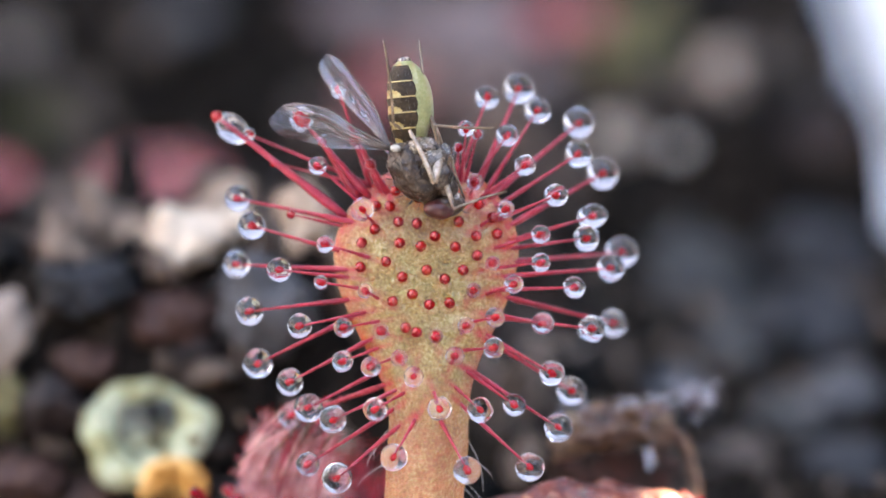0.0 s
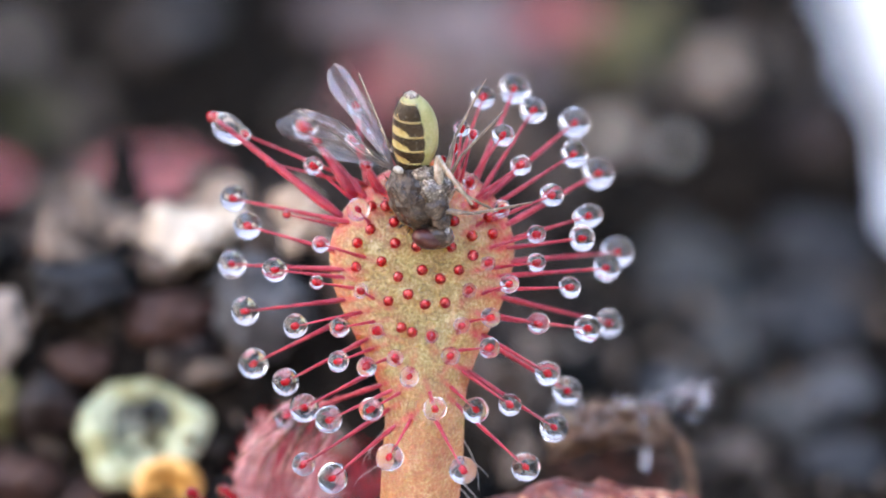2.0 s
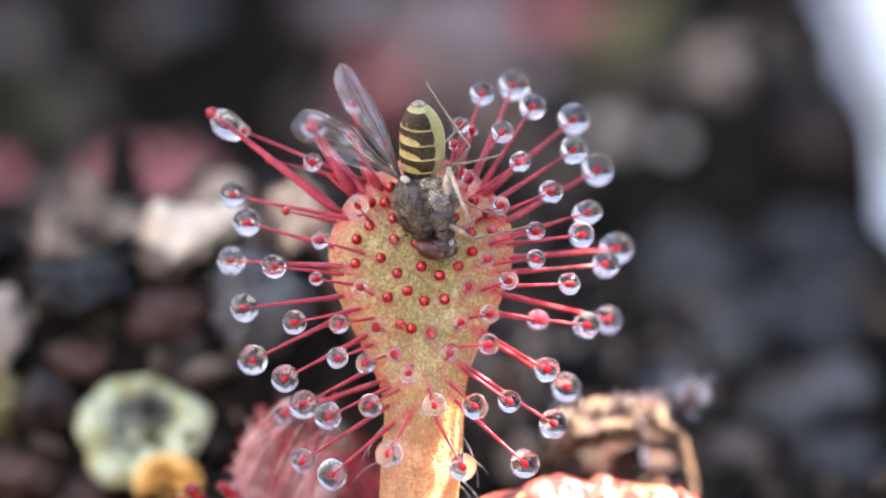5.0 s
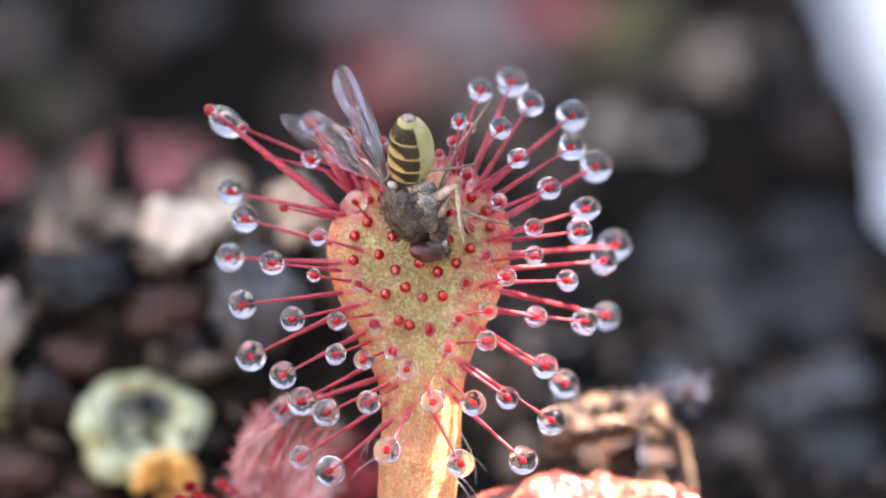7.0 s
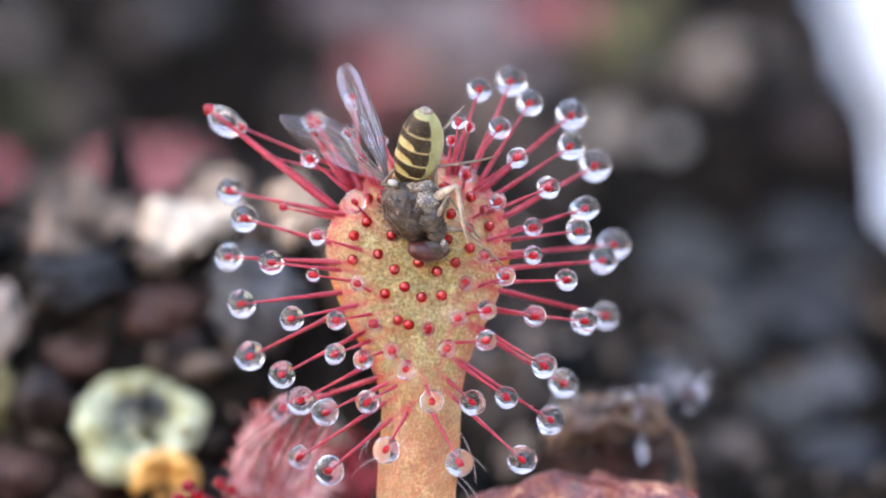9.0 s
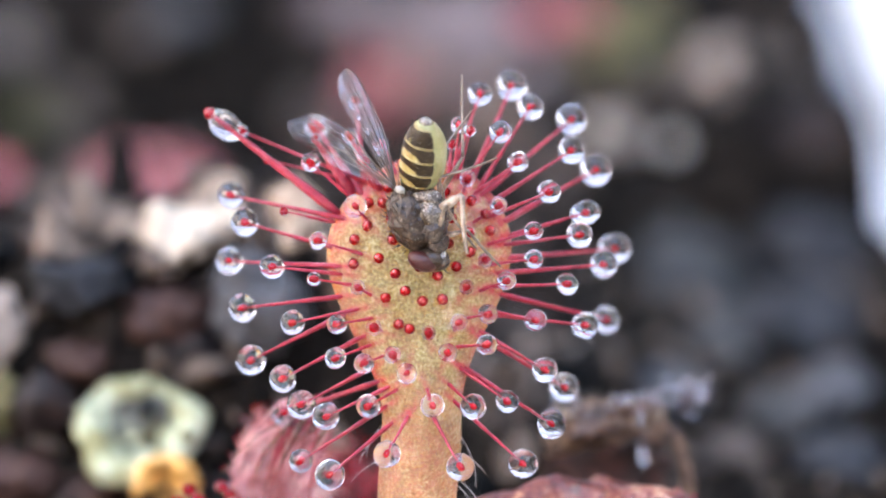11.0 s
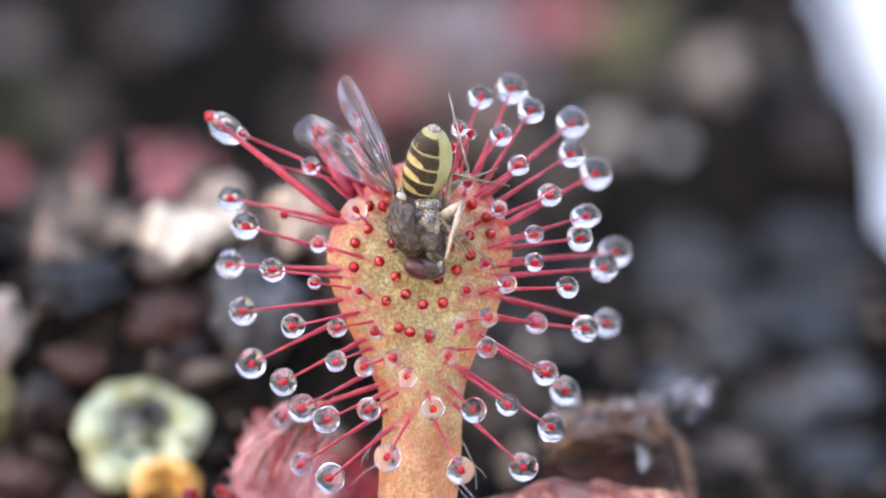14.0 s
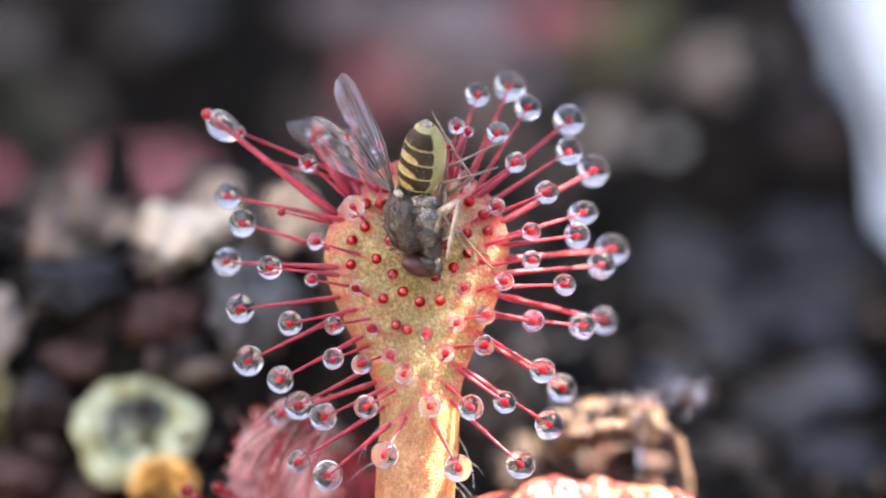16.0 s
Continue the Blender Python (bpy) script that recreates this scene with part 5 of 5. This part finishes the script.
def motions():
    # seconds; thorax x, y and turn; abdomen's swing, lift and roll; for each wing its direction and how far it tips back
    rows = [
        (0, -0.71, 2.09, 0, 4.5, 0, 0, 124.2, 26.4, 161.2, 4.9),
        (0.2, -0.77, 1.97, 0, -12.7, 0, -1, 121.8, 25.6, 159.1, 12.9),
        (0.4, -0.74, 1.95, 0, 5, 18.1, -2, 121.7, 25.9, 159.1, 14),
        (0.6, -0.71, 1.78, 0.1, 11.8, 16.9, -3, 120.3, 20.8, 156.6, 10.3),
        (0.8, -0.59, 1.87, 0.1, 21.6, 38.3, -4, 122.6, 22, 158.8, 2.3),
        (1, -0.69, 1.69, 0.1, 13, 34.4, -5, 119.5, 18.2, 155.3, 10.2),
        (1.2, -0.59, 1.8, 0.1, -14.1, 26, 20, 121.4, 21, 157.7, 8.7),
        (1.5, -0.57, 1.75, 0.1, -9.4, 26.6, 15, 120.6, 19.4, 156.6, 10.1),
        (1.6, -0.67, 1.59, -2.3, 7.3, 28.3, 0, 120.7, 17.8, 156, 13.8),
        (1.8, -0.26, 1.87, -7.5, 3.1, 31.6, 15, 135.8, 23, 169.4, 0),
        (2, -0.67, 1.4, -13.2, 14.7, 29.6, 5, 132.5, 19.8, 165.6, 10.1),
        (2.2, -0.57, 1.4, -14.1, 19.9, 23.6, 6, 134.7, 18.1, 167.2, 0),
        (2.4, -0.62, 1.4, -15, 21.5, 30.5, 6, 134.6, 20.2, 167.6, 10.7),
        (2.6, -0.42, 1.49, -15.9, 17.8, 28.5, 7, 139.2, 19.6, 171.5, 0),
        (2.8, -0.45, 1.46, -16.8, 23.7, 24.7, 8, 139.4, 19.5, 171.7, 0),
        (3, -0.49, 1.42, -17.7, 25.8, 23, 8, 139.6, 19.4, 171.9, 0),
        (3.2, -0.51, 1.36, -18.6, 17.1, 17.3, 9, 139.7, 17.7, 171.7, 0),
        (3.5, -0.55, 1.27, -19.9, 16.2, 19, 10, 139.8, 14.8, 171.3, 0),
        (3.8, -0.62, 1.17, -19.1, 11, 19.5, 11, 137, 11.6, 168.2, 5.7),
        (4, -0.67, 1.1, -18.5, 16.6, 27.1, 12, 135.1, 8.6, 166, 8.1),
        (4.2, -0.45, 1.12, -18, 18.1, 16.9, 12, 137.6, 0, 167.6, 0),
        (5.2, -0.51, 1, -15.2, 16.9, 28.6, 16, 132.1, 0, 161.9, 0),
        (6.3, -0.57, 0.87, -12.1, -2, 23.8, 19, 126.1, 0, 155.4, 11.3),
        (6.5, -0.69, 0.82, -11.6, -5.3, 23.2, 20, 123.3, 0, 152.7, 17.2),
        (6.7, -0.81, 0.75, -11, 6.2, 28.9, 10, 120.5, 0, 149.8, 21.3),
        (6.9, -0.75, 0.8, -10.4, 15, 38.6, 0, 121.1, 3.7, 150.8, 21.5),
        (7, -0.72, 0.83, -10.2, 9.3, 39.5, 5, 121.4, 7.3, 151.2, 21.6),
        (7.1, -0.65, 0.83, -10, -33.9, 29.1, 45, 121.9, 1.5, 152, 19.4),
        (7.3, -0.51, 0.83, -9.7, -20.1, 32.4, 42, 122.9, 0, 153.4, 13.8),
        (7.5, -0.65, 0.72, -9.4, -28.4, 12.7, 40, 119, 0, 150, 18.3),
        (7.7, -0.79, 0.77, -9.1, -1.4, 40, -5, 116.2, 0, 148.9, 25.2),
        (7.8, -0.86, 0.8, -9, -31.7, 21.4, 40, 114.8, 0, 148.3, 28),
        (7.9, -0.9, 0.71, -9.2, -27.8, 24.7, 35, 114.3, 0, 147.2, 27),
        (8.1, -0.96, 0.56, -9.8, 2.4, 29.5, 8, 113.6, 0, 144.9, 24.6),
        (8.3, -0.85, 0.63, -10.3, 4.2, 31.3, 12, 115.9, 0, 147.7, 23.7),
        (8.5, -0.74, 0.7, -10.9, 14.3, 38.8, 12, 118.3, 0, 150.4, 22.7),
        (8.7, -0.73, 0.76, -11.4, -0, 34.8, 12, 119.6, 0, 152.1, 23.2),
        (9, -0.71, 0.86, -12.3, -1.4, 30.6, 12, 121.7, 9.1, 154.6, 23.8),
        (9.2, -0.7, 0.84, -12.8, 4.1, 35.6, 12, 122.6, 7, 155, 22.6),
        (10.2, -0.66, 0.78, -15.8, 7, 34.5, 12, 127.1, 0, 158, 17.2),
        (11.3, -0.61, 0.72, -19.1, 9.6, 34.6, 12, 132.1, 0, 161.5, 7.4),
        (12, -0.67, 0.68, -21.3, 8, 33.6, 12, 133.9, 0, 162.7, 10.3),
        (12.5, -0.7, 0.66, -22.9, 11.3, 33, 12, 135.1, 0, 163.7, 11.8),
        (13, -0.65, 0.63, -22.8, 11.1, 29.4, 12, 135.9, 0, 163.6, 0),
        (14, -0.65, 0.64, -22.6, 8, 32.5, 12, 136.3, 0, 163.5, 0),
        (14.5, -0.66, 0.64, -22.5, 10.7, 31.9, 12, 136.5, 0, 163.5, 0),
        (15, -0.64, 0.64, -22.4, 8.6, 30.1, 12, 136.2, 0, 163.4, 3.9),
        (15.5, -0.69, 0.66, -22.3, 9.1, 29.2, 12, 136, 0, 163.3, 10.1),
        (16, -0.65, 0.64, -22.2, 11.5, 31.2, 12, 135.8, 0, 163.2, 13.7),
    ]
    walk(FLY, [(r[0], LEAF @ shift(r[1], r[2], 1.15) @ pose(0, 0, 0, 0, 0, r[3])) for r in rows])
    walk(FLY_ABDOMEN, [(r[0], shift(*WAIST) @ pose(0, 0, 0, 0, 0, r[4]) @ pose(0, 0, 0, r[5]) @ pose(0, 0, 0, 0, r[6])) for r in rows])
    for wing, k, tilt in zip(FLY_WINGS, (7, 9), (38, -15)):
        walk(wing, [(r[0], shift(*WING_ROOT) @ pose(0, 0, 0, 0, 0, r[k]) @ pose(0, 0, 0, 0, r[k + 1]) @ pose(0, 0, 0, tilt)) for r in rows])
    # the added shade leaf sways: millimetres by which its edge draws back from the shade
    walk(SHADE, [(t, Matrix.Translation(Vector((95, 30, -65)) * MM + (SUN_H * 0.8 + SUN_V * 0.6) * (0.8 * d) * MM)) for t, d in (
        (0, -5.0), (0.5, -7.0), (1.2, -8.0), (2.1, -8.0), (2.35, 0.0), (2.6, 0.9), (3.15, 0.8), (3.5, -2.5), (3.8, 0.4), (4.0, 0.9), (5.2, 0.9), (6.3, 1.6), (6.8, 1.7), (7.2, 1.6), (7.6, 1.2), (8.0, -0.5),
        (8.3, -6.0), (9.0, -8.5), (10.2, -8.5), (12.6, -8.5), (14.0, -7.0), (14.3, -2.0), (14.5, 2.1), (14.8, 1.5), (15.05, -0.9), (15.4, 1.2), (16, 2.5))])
    # two stalks are dragged about by the wings: seconds and where their drops are
    pulls = (((0, 533, 211), (0.8, 536, 214), (1.6, 542, 222), (3, 547, 228), (4.2, 556, 229), (6.3, 564, 230), (7.8, 562, 228), (9, 568, 227), (12, 571, 230), (16, 577, 237)),
             ((0, 599, 159), (0.4, 600, 166), (0.8, 600, 180), (1.2, 611, 176), (1.6, 625, 182), (2, 637, 185), (3, 633, 195), (4, 630, 193), (6.3, 634, 187), (7, 637, 194), (7.8, 639, 180), (8.6, 636, 182), (12, 643, 186), (13, 645, 201), (16, 639, 207)))
    for (st, off, root, tip), track in zip(PULLED, pulls):
        d0, keys = tip - root, []
        for t, px, py in track:
            d1 = at_depth(px, py, tip.z) - root
            d1.z = math.copysign(math.sqrt(max(0.01, d0.length_squared - d1.x ** 2 - d1.y ** 2)), d0.z)
            keys.append((t, off @ Matrix.Translation(root * MM) @ d0.rotation_difference(d1).to_matrix().to_4x4() @ Matrix.Translation(root * -MM)))
        walk(st, keys)
    times = [r[0] for r in rows]
    # where each foot is, seconds by seconds
    feet = {
        "hind_a": [ (0, -1.60, 5.63), (0.2, -1.28, 5.92), (0.6, -2.20, 5.37), (0.8, -1.21, 4.74), (1, -2.48, 5.23), (1.2, -0.87, 5.05), (1.5, -0.97, 4.76), (1.6, -1.08, 5.20), (1.8, -0.86, 4.93), (2, -2.17, 4.78), (2.2, -2.03, 4.82), (2.4, -1.92, 5.46), (2.8, -0.86, 4.82), (3, -0.48, 5.11), (3.2, -1.00, 4.97), (3.5, -1.10, 5.33), (3.8, -0.72, 4.96), (4, -0.52, 5.21), (4.2, -0.42, 4.95), (6.3, -0.19, 3.7), (6.7, -0.55, 3.5), (7, -0.3, 3.1), (7.4, 0.0, 3.0), (7.8, 0.0, 2.9), (8.2, -0.3, 3.1), (9.2, -0.25, 3.1), (11.3, 0.51, 4.72), (12, 0.43, 4.70), (12.5, 0.25, 4.43), (13, 0.63, 4.35), (13.5, 0.34, 4.67), (14, 0.34, 4.22), (14.5, -0.40, 4.75), (15, 0.15, 3.84), (16, -0.03, 3.64) ],
        "hind_b": [ (0, -0.75, 6.14), (0.2, -0.26, 6.00), (0.8, -0.32, 5.04), (1.2, 1.41, 4.67), (1.5, 0.90, 5.84), (1.6, -0.23, 5.20), (1.8, 0.54, 5.02), (2, 1.36, 4.78), (2.4, 0.38, 4.15), (2.8, -0.04, 5.12), (3, 0.92, 4.81), (3.5, 0.34, 3.64), (3.6, 0.74, 4.47), (4, 0.19, 3.18), (6.3, 1.47, 3.43), (6.5, 1.39, 3.75), (6.7, 0.70, 4.73), (7, 1.67, 4.13), (7.5, 1.63, 2.32), (8.3, -0.01, 4.12), (8.7, 1.03, 3.77), (9, 0.77, 3.67), (9.2, 2.67, 2.99), (11.3, 0.90, 3.63), (11.6, 1.16, 3.82), (12.5, 1.25, 3.74), (13, 2.41, 1.92), (14, 1.97, 1.71), (14.5, 2.56, 1.98), (15, 2.67, 2.05), (15.5, 1.97, 2.67), (16, 1.89, 2.87) ],
        "mid_a": [ (0, 1.35, 3.28), (0.4, 1.23, 4.13), (1, 1.57, 3.81), (1.5, 1.70, 2.61), (2, 1.98, 4.02), (2.6, 1.61, 3.22), (3.5, 1.65, 2.68), (6.5, 1.87, 2.23), (7, 1.13, 2.13), (9, 1.61, 2.29), (12.5, 1.68, 2.43), (14, 1.66, 2.17), (16, 1.74, 2.14) ],
        "mid_b": [(0, -0.9, 3.2), (0.6, -0.83, 4.1), (0.8, -0.75, 4.0), (1.2, -0.23, 0.25), (1.5, 0.6, 1.5), (2, 0.9, 1.2), (3, 0.8, 0.72), (3.5, 0.85, 0.6), (4, 0.9, 0.9), (6.3, 0.8, 0.18), (7, 0.76, -0.04), (7.4, 0.28, 0.02), (7.8, 0.38, 0.3), (8.2, 0.78, 0.16), (8.6, 0.91, 0.03), (9, 0.89, -0.05), (11.3, 0.87, -0.22), (12, 1.2, 0.2), (12.6, 0.42, -0.25), (13, 0.37, -0.32), (13.5, 0.27, -0.27), (14.5, 0.27, -0.25), (15.2, 0.35, -0.27), (16, 0.37, -0.32)],
        "fore_a": [ (0, 1.71, 1.55), (0.4, 1.9, 1.3), (0.8, 2.3, 1.0), (1.2, 1.75, 1.45), (1.6, 2.65, 1.18), (2, 2.6, 1.26), (2.5, 2.52, 0.6), (3, 2.56, 0.55), (3.5, 2.6, 0.58), (6.3, 2.42, 0.46), (6.6, 2.4, 0.5), (7, 1.13, -0.05), (7.4, 1.99, -0.83), (7.8, 1.21, -0.23), (9, 1.23, 0.06), (12.5, 1.02, -0.22), (14.5, 0.87, -0.22), (16, 1.04, -0.29) ],
        "fore_b": [ (0, 0.58, 1.37), (1.5, 0.85, 1.15), (2, 1.60, 1.02), (3.5, 1.65, 0.94), (7, 2.05, 0.44), (9, 1.84, -0.64), (12.5, 1.71, -0.49), (16, 1.58, -0.59) ],
    }
    for name, track in feet.items():
        femur, tibia, hip, a, b, side, z = FLY_LEGS[name]
        upper, lower = [], []
        for t in sorted(set(times + [q[0] for q in track])):
            x, y, turn = (float(np.interp(t, times, [r[k] for r in rows])) for k in (1, 2, 3))
            fx, fy = (float(np.interp(t, [q[0] for q in track], [q[k] for q in track])) for k in (1, 2))
            p = Matrix.Rotation(radians(-turn), 3, "Z") @ Vector((fx - x, fy - y, 0))
            p.z = z + (1.6 * max(0.0, min(1.0, (0.6 - t) / 0.2)) if name == "hind_a" else 0.0)
            d1, d2 = bend_leg(hip, p, a, b, 1 if name == "hind_a" and (t < 3.4 or 6.6 < t < 9.5) else -1 if name == "fore_a" and t < 6.65 else side)
            m = aim(d1)
            upper.append((t, shift(*hip) @ m))
            lower.append((t, shift(a, 0, 0) @ aim(m.to_3x3().inverted() @ d2)))
        walk(femur, upper)
        walk(tibia, lower)


motions()
